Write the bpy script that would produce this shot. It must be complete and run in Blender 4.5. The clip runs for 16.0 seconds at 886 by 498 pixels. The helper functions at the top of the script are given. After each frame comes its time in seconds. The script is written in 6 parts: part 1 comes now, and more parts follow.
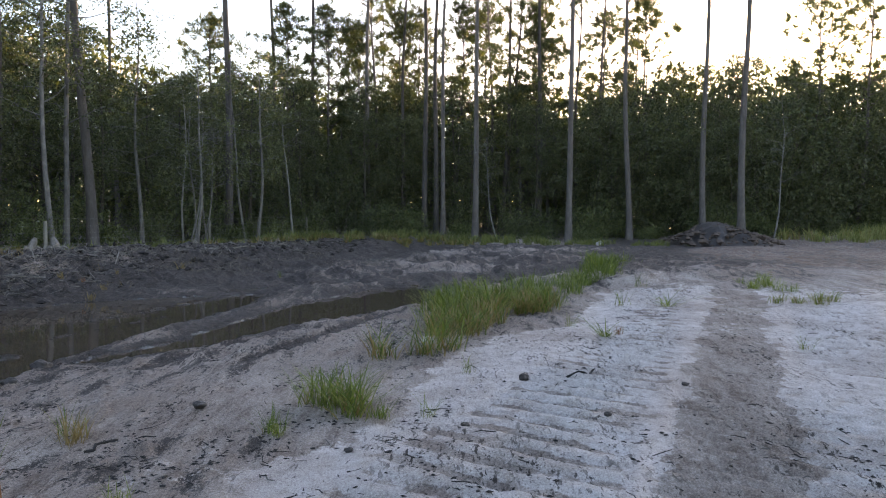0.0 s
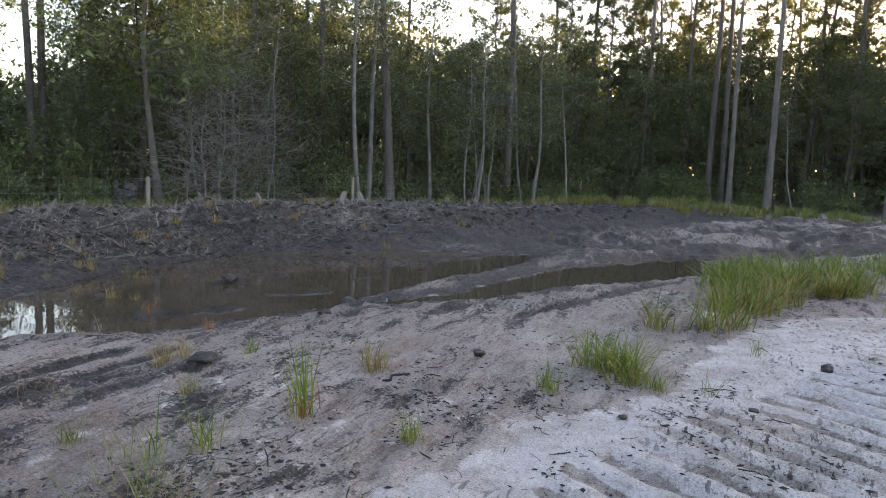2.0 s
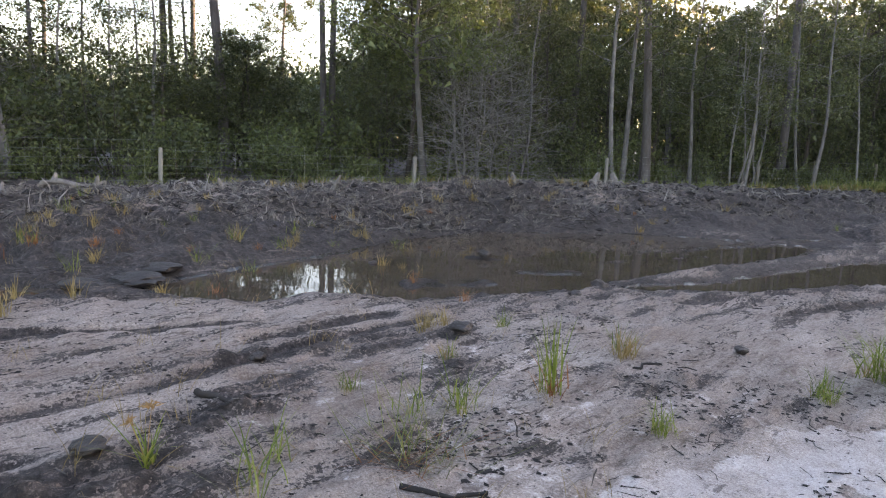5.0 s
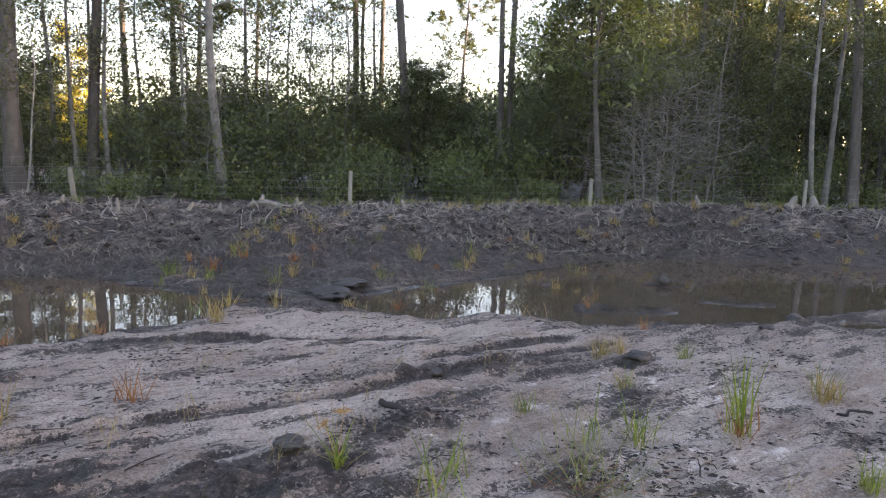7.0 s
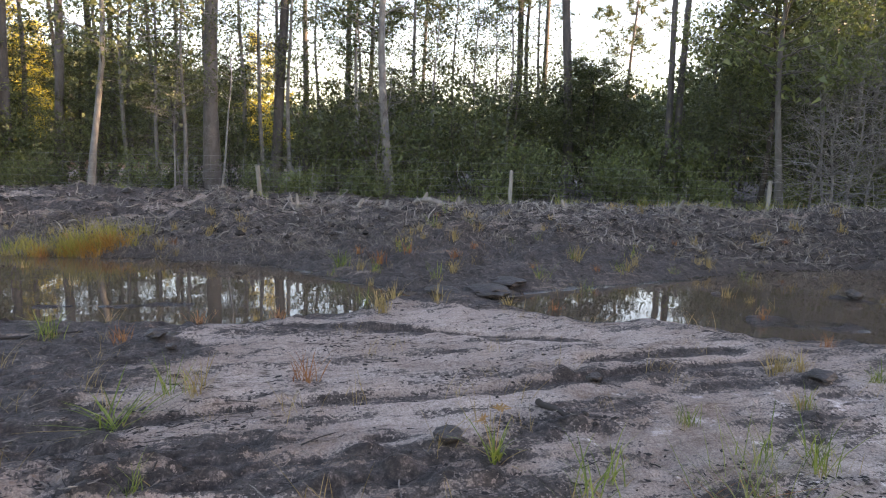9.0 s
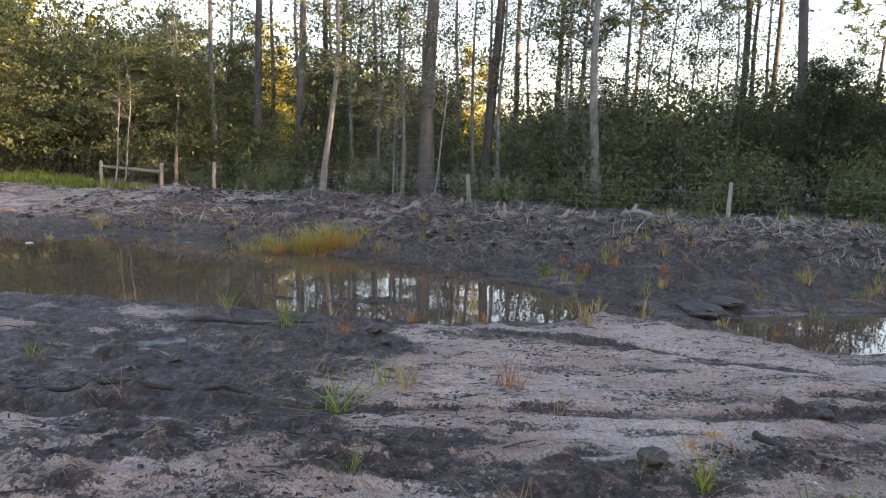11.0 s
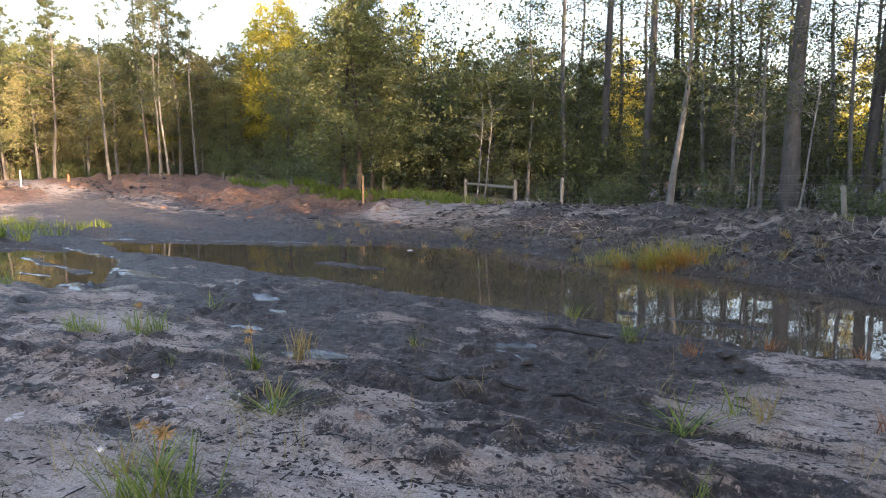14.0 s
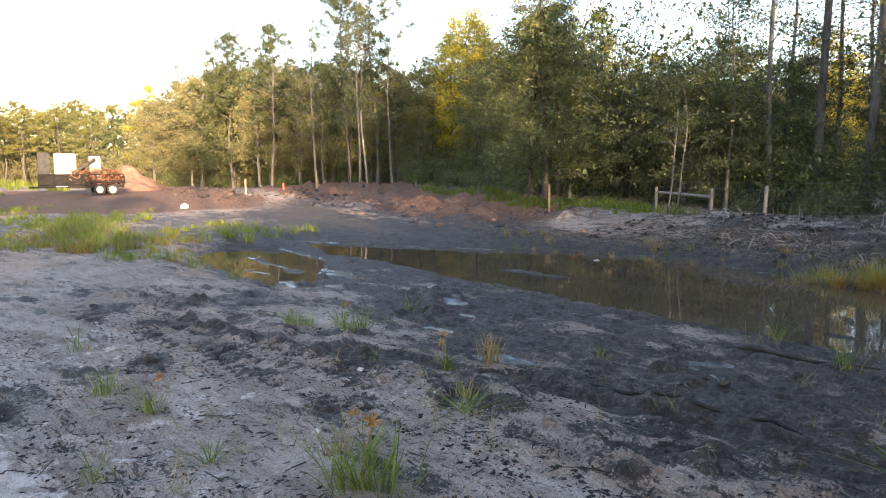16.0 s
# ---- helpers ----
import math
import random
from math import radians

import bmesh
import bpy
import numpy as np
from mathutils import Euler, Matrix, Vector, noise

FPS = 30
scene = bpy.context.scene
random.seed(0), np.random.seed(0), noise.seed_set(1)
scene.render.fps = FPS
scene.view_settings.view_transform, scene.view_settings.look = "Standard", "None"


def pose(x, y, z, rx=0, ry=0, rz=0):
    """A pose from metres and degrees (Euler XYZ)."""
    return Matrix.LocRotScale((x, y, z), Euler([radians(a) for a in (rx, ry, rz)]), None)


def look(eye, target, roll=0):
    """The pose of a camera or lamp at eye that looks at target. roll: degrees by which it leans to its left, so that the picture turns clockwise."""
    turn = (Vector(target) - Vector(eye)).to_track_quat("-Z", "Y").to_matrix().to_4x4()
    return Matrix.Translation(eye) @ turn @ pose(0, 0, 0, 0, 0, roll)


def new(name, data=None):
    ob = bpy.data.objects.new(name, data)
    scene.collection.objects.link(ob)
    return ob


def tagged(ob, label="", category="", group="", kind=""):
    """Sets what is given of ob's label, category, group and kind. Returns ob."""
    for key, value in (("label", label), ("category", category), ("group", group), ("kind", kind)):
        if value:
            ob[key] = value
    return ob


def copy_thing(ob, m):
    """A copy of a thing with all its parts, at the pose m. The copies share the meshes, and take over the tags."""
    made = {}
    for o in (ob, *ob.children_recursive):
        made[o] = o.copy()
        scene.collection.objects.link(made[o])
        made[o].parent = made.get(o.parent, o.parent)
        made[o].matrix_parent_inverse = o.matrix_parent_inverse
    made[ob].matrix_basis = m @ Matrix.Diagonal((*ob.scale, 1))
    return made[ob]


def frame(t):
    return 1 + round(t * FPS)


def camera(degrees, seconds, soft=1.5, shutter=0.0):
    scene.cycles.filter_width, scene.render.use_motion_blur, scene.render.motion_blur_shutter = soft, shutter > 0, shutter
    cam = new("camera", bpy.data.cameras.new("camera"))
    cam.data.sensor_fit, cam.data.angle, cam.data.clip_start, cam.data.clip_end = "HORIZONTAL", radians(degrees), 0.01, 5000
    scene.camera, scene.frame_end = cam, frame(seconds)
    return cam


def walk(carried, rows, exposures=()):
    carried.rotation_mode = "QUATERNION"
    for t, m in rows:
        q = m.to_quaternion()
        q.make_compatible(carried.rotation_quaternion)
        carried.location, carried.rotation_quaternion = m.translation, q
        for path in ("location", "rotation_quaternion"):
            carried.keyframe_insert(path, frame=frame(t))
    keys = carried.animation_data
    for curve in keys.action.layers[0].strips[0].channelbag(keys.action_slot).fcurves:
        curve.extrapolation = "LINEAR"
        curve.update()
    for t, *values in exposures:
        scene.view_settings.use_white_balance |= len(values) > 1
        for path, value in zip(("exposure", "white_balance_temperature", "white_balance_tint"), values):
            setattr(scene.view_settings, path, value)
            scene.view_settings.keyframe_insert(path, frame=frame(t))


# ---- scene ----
cam = camera(66.47, 16.0, 1.1)
EYE = 1.65
ROWS = [
    (0.0, 0.000, 0.000, -0.000, 0.02, -3.23, -0.29),
    (0.5, -0.035, -0.016, -0.011, 7.38, -3.67, 0.26),
    (1.0, -0.053, 0.017, -0.019, 13.08, -4.65, -1.04),
    (1.5, -0.079, 0.028, -0.025, 18.37, -5.67, -1.61),
    (2.0, -0.100, 0.027, -0.032, 22.74, -6.64, -1.84),
    (2.5, -0.117, 0.022, -0.030, 26.54, -6.55, -2.26),
    (3.0, -0.110, 0.006, -0.027, 30.64, -7.04, -2.17),
    (5.5, -0.137, -0.025, -0.032, 47.03, -8.58, -1.81),
    (6.0, -0.131, -0.046, -0.021, 50.85, -7.99, -1.56),
    (6.5, -0.132, -0.068, -0.016, 55.00, -8.11, -1.26),
    (7.0, -0.122, -0.081, -0.011, 58.24, -7.58, -1.48),
    (7.5, -0.111, -0.097, 0.000, 61.17, -7.86, -1.13),
    (8.0, -0.108, -0.101, -0.001, 64.07, -7.69, -1.17),
    (8.5, -0.093, -0.119, 0.002, 67.28, -7.83, -1.31),
    (9.0, -0.106, -0.126, -0.001, 71.59, -8.03, -1.60),
    (11.5, -0.057, -0.173, 0.012, 93.34, -7.44, -1.27),
    (12.0, -0.039, -0.164, 0.019, 98.07, -7.14, -0.72),
    (12.5, -0.005, -0.163, 0.026, 102.37, -7.13, -0.59),
    (13.0, 0.002, -0.180, 0.027, 106.50, -7.17, -0.32),
    (13.5, 0.036, -0.182, 0.042, 111.70, -7.16, -0.30),
    (14.0, 0.041, -0.195, 0.043, 117.13, -7.06, 0.07),
    (14.5, 0.056, -0.193, 0.047, 122.99, -6.57, -0.11),
    (15.0, 0.076, -0.197, 0.042, 126.03, -6.95, -0.18),
    (15.5, 0.159, -0.186, 0.060, 129.61, -6.56, -0.18),
    (16.0, 0.180, -0.169, 0.079, 132.61, -6.38, 0.39),
]
walk(cam, [(t, pose(x, y, EYE + z, 90 + pitch, roll, yaw)) for t, x, y, z, yaw, pitch, roll in ROWS],
     exposures=[(0.0, 2.4, 7500, 25), (1.0, 2.42, 7500, 24), (2.0, 2.82, 7950, 27), (3.0, 3.02, 8050, 30), (9.0, 2.98, 7950, 31), (12.5, 2.82, 7500, 29), (14.5, 2.62, 7250, 25), (16.0, 2.5, 7250, 22)])

# ---- light: a low evening sun behind the pines, and the clear sky ----
SUN_BEARING, SUN_HEIGHT = 25.7, 9.2
world = bpy.data.worlds.new("evening_sky")
scene.world = world
world.use_nodes = True
wn = world.node_tree.nodes
sky = wn.new("ShaderNodeTexSky")
sky.sky_type = "NISHITA"
sky.sun_disc = False
sky.sun_elevation = radians(SUN_HEIGHT)
sky.sun_rotation = radians(SUN_BEARING)
sky.air_density, sky.dust_density, sky.ozone_density = 1.0, 0.9, 1.5
wn["Background"].inputs["Strength"].default_value = 0.15
world.node_tree.links.new(sky.outputs[0], wn["Background"].inputs["Color"])
sun = new("evening_sun", bpy.data.lights.new("evening_sun", "SUN"))
sun.data.energy, sun.data.angle, sun.data.color = 5.0, radians(0.6), (1.0, 0.78, 0.5)
sx, sy = math.sin(radians(SUN_BEARING)), math.cos(radians(SUN_BEARING))
sun.matrix_world = look((sx * 80, sy * 80, 80 * math.tan(radians(SUN_HEIGHT))), (0, 0, 0))


# ---- small tools ----
def at(bearing, dist, z=0.0):
    """A place by its bearing (degrees to the left of north) and its distance from the middle of the yard."""
    a = radians(bearing)
    return Vector((-math.sin(a) * dist, math.cos(a) * dist, z))


def smooth(a, b, v):
    t = np.clip((v - a) / (b - a), 0, 1)
    return t * t * (3 - 2 * t)


def lattice(ix, iy, seed):
    h = (ix.astype(np.int64) * 374761393 + iy.astype(np.int64) * 668265263 + seed * 974711) & 0xFFFFFFFF
    h = ((h ^ (h >> 13)) * 1274126177) & 0xFFFFFFFF
    return ((h ^ (h >> 16)) & 0xFFFF) / 32767.5 - 1


def vnoise(x, y, seed=0):
    ix, iy = np.floor(x), np.floor(y)
    fx, fy = x - ix, y - iy
    fx, fy = fx * fx * (3 - 2 * fx), fy * fy * (3 - 2 * fy)
    a, b = lattice(ix, iy, seed), lattice(ix + 1, iy, seed)
    c, d = lattice(ix, iy + 1, seed), lattice(ix + 1, iy + 1, seed)
    return (a * (1 - fx) + b * fx) * (1 - fy) + (c * (1 - fx) + d * fx) * fy


def fbm(x, y, size, octaves=3, seed=0):
    v, amp, tot = 0, 1, 0
    for k in range(octaves):
        v = v + amp * vnoise(x / size + 17.3 * k, y / size - 9.1 * k, seed + k)
        tot += amp
        amp *= 0.5
        size *= 0.47
    return v / tot


def seg_dist(x, y, x0, y0, x1, y1):
    dx, dy = x1 - x0, y1 - y0
    t = np.clip(((x - x0) * dx + (y - y0) * dy) / (dx * dx + dy * dy), 0, 1)
    return np.hypot(x - x0 - t * dx, y - y0 - t * dy)


def nodes_of(name):
    m = bpy.data.materials.new(name)
    m.use_nodes = True
    nt = m.node_tree
    return m, nt, nt.nodes["Principled BSDF"], nt.nodes["Material Output"]


def ramp(nt, fac, stops):
    r = nt.nodes.new("ShaderNodeValToRGB")
    el = r.color_ramp.elements
    while len(el) < len(stops):
        el.new(0.5)
    for e, (p, c) in zip(el, stops):
        e.position, e.color = p, (*c, 1)
    nt.links.new(fac, r.inputs["Fac"])
    return r.outputs["Color"]


def noise_tex(nt, scale, detail=4, rough=0.6, vector=None):
    n = nt.nodes.new("ShaderNodeTexNoise")
    n.inputs["Scale"].default_value, n.inputs["Detail"].default_value, n.inputs["Roughness"].default_value = scale, detail, rough
    if vector is not None:
        nt.links.new(vector, n.inputs["Vector"])
    return n.outputs["Fac"]


def mixed(nt, fac, a, b, blend="MIX"):
    m = nt.nodes.new("ShaderNodeMix")
    m.data_type, m.blend_type = "RGBA", blend
    for sock, v in ((m.inputs[0], fac), (m.inputs[6], a), (m.inputs[7], b)):
        if isinstance(v, (int, float)):
            sock.default_value = v
        elif isinstance(v, tuple):
            sock.default_value = (*v, 1)
        else:
            nt.links.new(v, sock)
    return m.outputs[2]


def calc(nt, op, a, b=0.0, clamp=False):
    m = nt.nodes.new("ShaderNodeMath")
    m.operation, m.use_clamp = op, clamp
    for sock, v in zip(m.inputs, (a, b)):
        if isinstance(v, (int, float)):
            sock.default_value = v
        else:
            nt.links.new(v, sock)
    return m.outputs[0]


def bumped(nt, bsdf, height, strength=0.5, dist=0.02):
    b = nt.nodes.new("ShaderNodeBump")
    b.inputs["Strength"].default_value, b.inputs["Distance"].default_value = strength, dist
    nt.links.new(height, b.inputs["Height"])
    nt.links.new(b.outputs["Normal"], bsdf.inputs["Normal"])


# ---- materials ----
def mat_ground():
    m, nt, bsdf, out = nodes_of("yard_soil")
    geo = nt.nodes.new("ShaderNodeNewGeometry")
    pos = geo.outputs["Position"]
    att = nt.nodes.new("ShaderNodeAttribute")
    att.attribute_name = "soil"
    sep = nt.nodes.new("ShaderNodeSeparateColor")
    nt.links.new(att.outputs["Color"], sep.inputs["Color"])
    white, dark, wet, red = sep.outputs[0], sep.outputs[1], sep.outputs[2], att.outputs["Alpha"]
    # coordinates drawn out along the wheel tracks
    drawn = nt.nodes.new("ShaderNodeMapping")
    drawn.vector_type = "TEXTURE"
    drawn.inputs["Rotation"].default_value = (0, 0, math.pi / 2)
    drawn.inputs["Scale"].default_value = (3.4, 1, 1)
    nt.links.new(pos, drawn.inputs["Vector"])
    n_big, n_mid = noise_tex(nt, 0.7, 5, 0.6, pos), noise_tex(nt, 6, 8, 0.72, pos)
    n_streak, n_flake = noise_tex(nt, 5.5, 8, 0.72, drawn.outputs[0]), noise_tex(nt, 30, 6, 0.62, drawn.outputs[0])
    n_fine, n_grain = noise_tex(nt, 38, 6, 0.75, pos), noise_tex(nt, 260, 3, 0.7, pos)
    n_tan = calc(nt, "ADD", calc(nt, "MULTIPLY", n_streak, 0.6), calc(nt, "MULTIPLY", n_fine, 0.4))
    tan = ramp(nt, n_tan, [(0.36, (0.150, 0.120, 0.106)), (0.45, (0.300, 0.257, 0.235)), (0.53, (0.435, 0.385, 0.358)), (0.62, (0.57, 0.517, 0.49))])
    pale = ramp(nt, n_mid, [(0.25, (0.36, 0.32, 0.285)), (0.5, (0.61, 0.562, 0.55)), (0.72, (0.755, 0.71, 0.70))])
    n_mud = calc(nt, "ADD", calc(nt, "MULTIPLY", n_fine, 0.55), calc(nt, "MULTIPLY", noise_tex(nt, 14, 5, 0.65, pos), 0.45))
    mud = ramp(nt, n_mud, [(0.36, (0.007, 0.006, 0.006)), (0.46, (0.020, 0.017, 0.0165)), (0.55, (0.060, 0.050, 0.047)), (0.64, (0.18, 0.153, 0.142))])
    clay = ramp(nt, n_mid, [(0.25, (0.058, 0.034, 0.027)), (0.5, (0.165, 0.100, 0.075)), (0.75, (0.31, 0.212, 0.162))])

    def broken(mask, n, k, lo=0.42, hi=0.58):
        """A mask with a ragged edge."""
        v = calc(nt, "ADD", mask, calc(nt, "MULTIPLY", calc(nt, "SUBTRACT", n, 0.5), k))
        r = nt.nodes.new("ShaderNodeMapRange")
        r.interpolation_type = "SMOOTHSTEP"
        r.inputs[1].default_value, r.inputs[2].default_value = lo, hi
        nt.links.new(v, r.inputs[0])
        return r.outputs[0]
    c = mixed(nt, broken(white, n_mid, 1.5), tan, pale)
    c = mixed(nt, calc(nt, "MULTIPLY", ramp(nt, n_big, [(0.45, (0, 0, 0)), (0.62, (1, 1, 1))]), 0.4), c, (0.19, 0.135, 0.105))
    c = mixed(nt, broken(red, n_mid, 1.2), c, clay)
    peaty = broken(calc(nt, "ADD", dark, calc(nt, "MULTIPLY", calc(nt, "SUBTRACT", n_streak, 0.5), 2.2)), n_fine, 1.8, 0.43, 0.61)
    c = mixed(nt, peaty, c, mud)
    # crumbs of black peat on the pale sand
    spots = ramp(nt, calc(nt, "MAXIMUM", n_flake, calc(nt, "SUBTRACT", noise_tex(nt, 55, 5, 0.6, pos), 0.045)), [(0.565, (0, 0, 0)), (0.59, (1, 1, 1))])
    where = ramp(nt, noise_tex(nt, 2.6, 5, 0.65, drawn.outputs[0]), [(0.42, (0, 0, 0)), (0.62, (1, 1, 1))])
    c = mixed(nt, calc(nt, "MULTIPLY", calc(nt, "MULTIPLY", spots, where), 0.88), c, (0.028, 0.023, 0.02))
    c = mixed(nt, 0.30, c, ramp(nt, n_grain, [(0.3, (0.1, 0.09, 0.08)), (0.7, (1, 0.97, 0.93))]), "OVERLAY")
    c = mixed(nt, 0.45, c, ramp(nt, noise_tex(nt, 85, 6, 0.8, pos), [(0.36, (0.08, 0.07, 0.062)), (0.62, (1, 0.98, 0.95))]), "OVERLAY")
    wetm = broken(calc(nt, "ADD", wet, calc(nt, "MULTIPLY", calc(nt, "SUBTRACT", n_streak, 0.5), 1.0)), n_fine, 0.7, 0.46, 0.56)
    c = mixed(nt, calc(nt, "MULTIPLY", wetm, 0.85), c, (0.013, 0.0125, 0.0125))
    nt.links.new(c, bsdf.inputs["Base Color"])
    dry = calc(nt, "SUBTRACT", 0.88, calc(nt, "MULTIPLY", peaty, 0.3))
    damp = calc(nt, "MULTIPLY", wetm, calc(nt, "SUBTRACT", dry, 0.1))
    nt.links.new(calc(nt, "SUBTRACT", dry, damp), bsdf.inputs["Roughness"])
    nt.links.new(calc(nt, "ADD", calc(nt, "MULTIPLY", peaty, 0.2), calc(nt, "ADD", 0.14, calc(nt, "MULTIPLY", wetm, 0.2))), bsdf.inputs["Specular IOR Level"])
    h = calc(nt, "ADD", calc(nt, "MULTIPLY", n_mid, 1.0), calc(nt, "ADD", calc(nt, "MULTIPLY", n_fine, 0.5), calc(nt, "ADD", calc(nt, "MULTIPLY", n_flake, 0.35), calc(nt, "MULTIPLY", n_grain, 0.08))))
    h = calc(nt, "MULTIPLY", h, calc(nt, "SUBTRACT", 1.0, calc(nt, "MULTIPLY", wetm, 0.93)))
    bumped(nt, bsdf, h, 1.0, 0.07)
    return m


def mat_water():
    m, nt, bsdf, out = nodes_of("muddy_water")
    geo = nt.nodes.new("ShaderNodeNewGeometry")
    n = noise_tex(nt, 0.8, 4, 0.6, geo.outputs["Position"])
    nt.links.new(ramp(nt, n, [(0.3, (0.054, 0.040, 0.028)), (0.7, (0.086, 0.066, 0.049))]), bsdf.inputs["Base Color"])
    bsdf.inputs["Roughness"].default_value = 0.02
    bsdf.inputs["IOR"].default_value = 1.333
    bumped(nt, bsdf, noise_tex(nt, 2.2, 2, 0.5, geo.outputs["Position"]), 0.035, 0.05)
    return m


def mat_leaf(name, cols, through_col, light=0.3, rough=0.5):
    m, nt, bsdf, out = nodes_of(name)
    geo = nt.nodes.new("ShaderNodeNewGeometry")
    info = nt.nodes.new("ShaderNodeObjectInfo")
    v = calc(nt, "ADD", calc(nt, "MULTIPLY", geo.outputs["Random Per Island"], 0.7), calc(nt, "MULTIPLY", info.outputs["Random"], 0.3))
    k = len(cols) - 1
    c = ramp(nt, v, [(i / k, col) for i, col in enumerate(cols)])
    nt.links.new(c, bsdf.inputs["Base Color"])
    bsdf.inputs["Roughness"].default_value = rough
    bsdf.inputs["Specular IOR Level"].default_value = 0.3
    tr = nt.nodes.new("ShaderNodeBsdfTranslucent")
    nt.links.new(mixed(nt, 1.0, c, through_col, "MULTIPLY"), tr.inputs["Color"])
    mx = nt.nodes.new("ShaderNodeMixShader")
    mx.inputs[0].default_value = light
    nt.links.new(bsdf.outputs[0], mx.inputs[1])
    nt.links.new(tr.outputs[0], mx.inputs[2])
    nt.links.new(mx.outputs[0], out.inputs["Surface"])
    return m


def mat_bark(name, a, b, c, scale=5.0, stretch=0.25, depth=0.03):
    m, nt, bsdf, out = nodes_of(name)
    tc = nt.nodes.new("ShaderNodeTexCoord")
    mp = nt.nodes.new("ShaderNodeMapping")
    mp.inputs["Scale"].default_value = (1, 1, stretch)
    nt.links.new(tc.outputs["Object"], mp.inputs["Vector"])
    n1, n2 = noise_tex(nt, scale, 6, 0.7, mp.outputs[0]), noise_tex(nt, scale * 5, 4, 0.7, mp.outputs[0])
    info = nt.nodes.new("ShaderNodeObjectInfo")
    v = calc(nt, "ADD", calc(nt, "MULTIPLY", n1, 0.8), calc(nt, "MULTIPLY", info.outputs["Random"], 0.2))
    col = ramp(nt, v, [(0.3, a), (0.55, b), (0.8, c)])
    nt.links.new(mixed(nt, 0.3, col, ramp(nt, n2, [(0.3, (0.15, 0.15, 0.15)), (0.7, (1, 1, 1))]), "MULTIPLY"), bsdf.inputs["Base Color"])
    bsdf.inputs["Roughness"].default_value = 0.9
    bumped(nt, bsdf, calc(nt, "ADD", n1, calc(nt, "MULTIPLY", n2, 0.3)), 0.8, depth)
    return m


def mat_plain(name, a, b, rough=0.6, metal=0.0, scale=8.0, bump=0.2, gloss=0.5):
    m, nt, bsdf, out = nodes_of(name)
    tc = nt.nodes.new("ShaderNodeTexCoord")
    n = noise_tex(nt, scale, 5, 0.65, tc.outputs["Object"])
    nt.links.new(ramp(nt, n, [(0.3, a), (0.7, b)]), bsdf.inputs["Base Color"])
    bsdf.inputs["Roughness"].default_value, bsdf.inputs["Metallic"].default_value = rough, metal
    bsdf.inputs["Specular IOR Level"].default_value = gloss
    bumped(nt, bsdf, n, bump, 0.02)
    return m


SOIL, WATER = mat_ground(), mat_water()
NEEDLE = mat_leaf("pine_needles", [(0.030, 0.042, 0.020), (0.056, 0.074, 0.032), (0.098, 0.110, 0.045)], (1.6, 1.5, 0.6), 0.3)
# the same needles with the evening sun painted into their colour
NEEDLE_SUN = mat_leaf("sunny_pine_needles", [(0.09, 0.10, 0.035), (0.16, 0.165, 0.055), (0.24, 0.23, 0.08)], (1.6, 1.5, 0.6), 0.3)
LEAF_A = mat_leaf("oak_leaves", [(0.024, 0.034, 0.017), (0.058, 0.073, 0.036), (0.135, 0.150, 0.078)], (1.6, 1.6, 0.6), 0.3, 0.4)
LEAF_B = mat_leaf("shrub_leaves", [(0.026, 0.038, 0.018), (0.062, 0.083, 0.036), (0.155, 0.180, 0.082)], (1.6, 1.6, 0.6), 0.22, 0.4)
LEAF_E = mat_leaf("bright_shrub_leaves", [(0.036, 0.052, 0.022), (0.078, 0.102, 0.042), (0.17, 0.195, 0.085)], (1.6, 1.6, 0.6), 0.25, 0.4)
# brighter copy of the oak green: extra skylight painted into the leaves
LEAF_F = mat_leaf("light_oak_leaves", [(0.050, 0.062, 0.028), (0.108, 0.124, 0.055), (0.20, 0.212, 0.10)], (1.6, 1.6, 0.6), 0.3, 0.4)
# yellow leaves, brightened in colour to look sunlit where the sun is blocked
LEAF_C = mat_leaf("autumn_leaves", [(0.19, 0.20, 0.035), (0.32, 0.30, 0.05), (0.42, 0.36, 0.065)], (1.6, 1.4, 0.5), 0.35)
# leaves made yellower and lighter: low sun on the crowns put into the colour
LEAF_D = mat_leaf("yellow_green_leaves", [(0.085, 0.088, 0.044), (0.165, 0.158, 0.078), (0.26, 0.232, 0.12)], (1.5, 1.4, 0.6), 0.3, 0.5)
GRASS = mat_leaf("fresh_grass", [(0.042, 0.068, 0.014), (0.115, 0.160, 0.032), (0.25, 0.275, 0.075)], (1.5, 1.5, 0.6), 0.35, 0.45)
DRYGRASS = mat_leaf("dry_grass", [(0.16, 0.12, 0.05), (0.27, 0.20, 0.09), (0.36, 0.29, 0.15)], (1.3, 1.2, 0.8), 0.3, 0.7)
RUSTGRASS = mat_leaf("rust_brown_grass", [(0.16, 0.06, 0.03), (0.27, 0.12, 0.05), (0.34, 0.2, 0.09)], (1.3, 1.1, 0.8), 0.3, 0.7)
FIBRE = mat_leaf("grey_root_fibre", [(0.05, 0.042, 0.036), (0.18, 0.155, 0.132), (0.40, 0.365, 0.32)], (1.0, 1.0, 1.0), 0.1, 0.9)
BROOM = mat_leaf("orange_broom_grass", [(0.24, 0.11, 0.03), (0.37, 0.20, 0.05), (0.42, 0.29, 0.08)], (1.3, 1.1, 0.7), 0.3, 0.7)
YELLOWBROOM = mat_leaf("yellow_broom_grass", [(0.15, 0.15, 0.035), (0.27, 0.24, 0.06), (0.36, 0.30, 0.10)], (1.3, 1.2, 0.7), 0.3, 0.7)
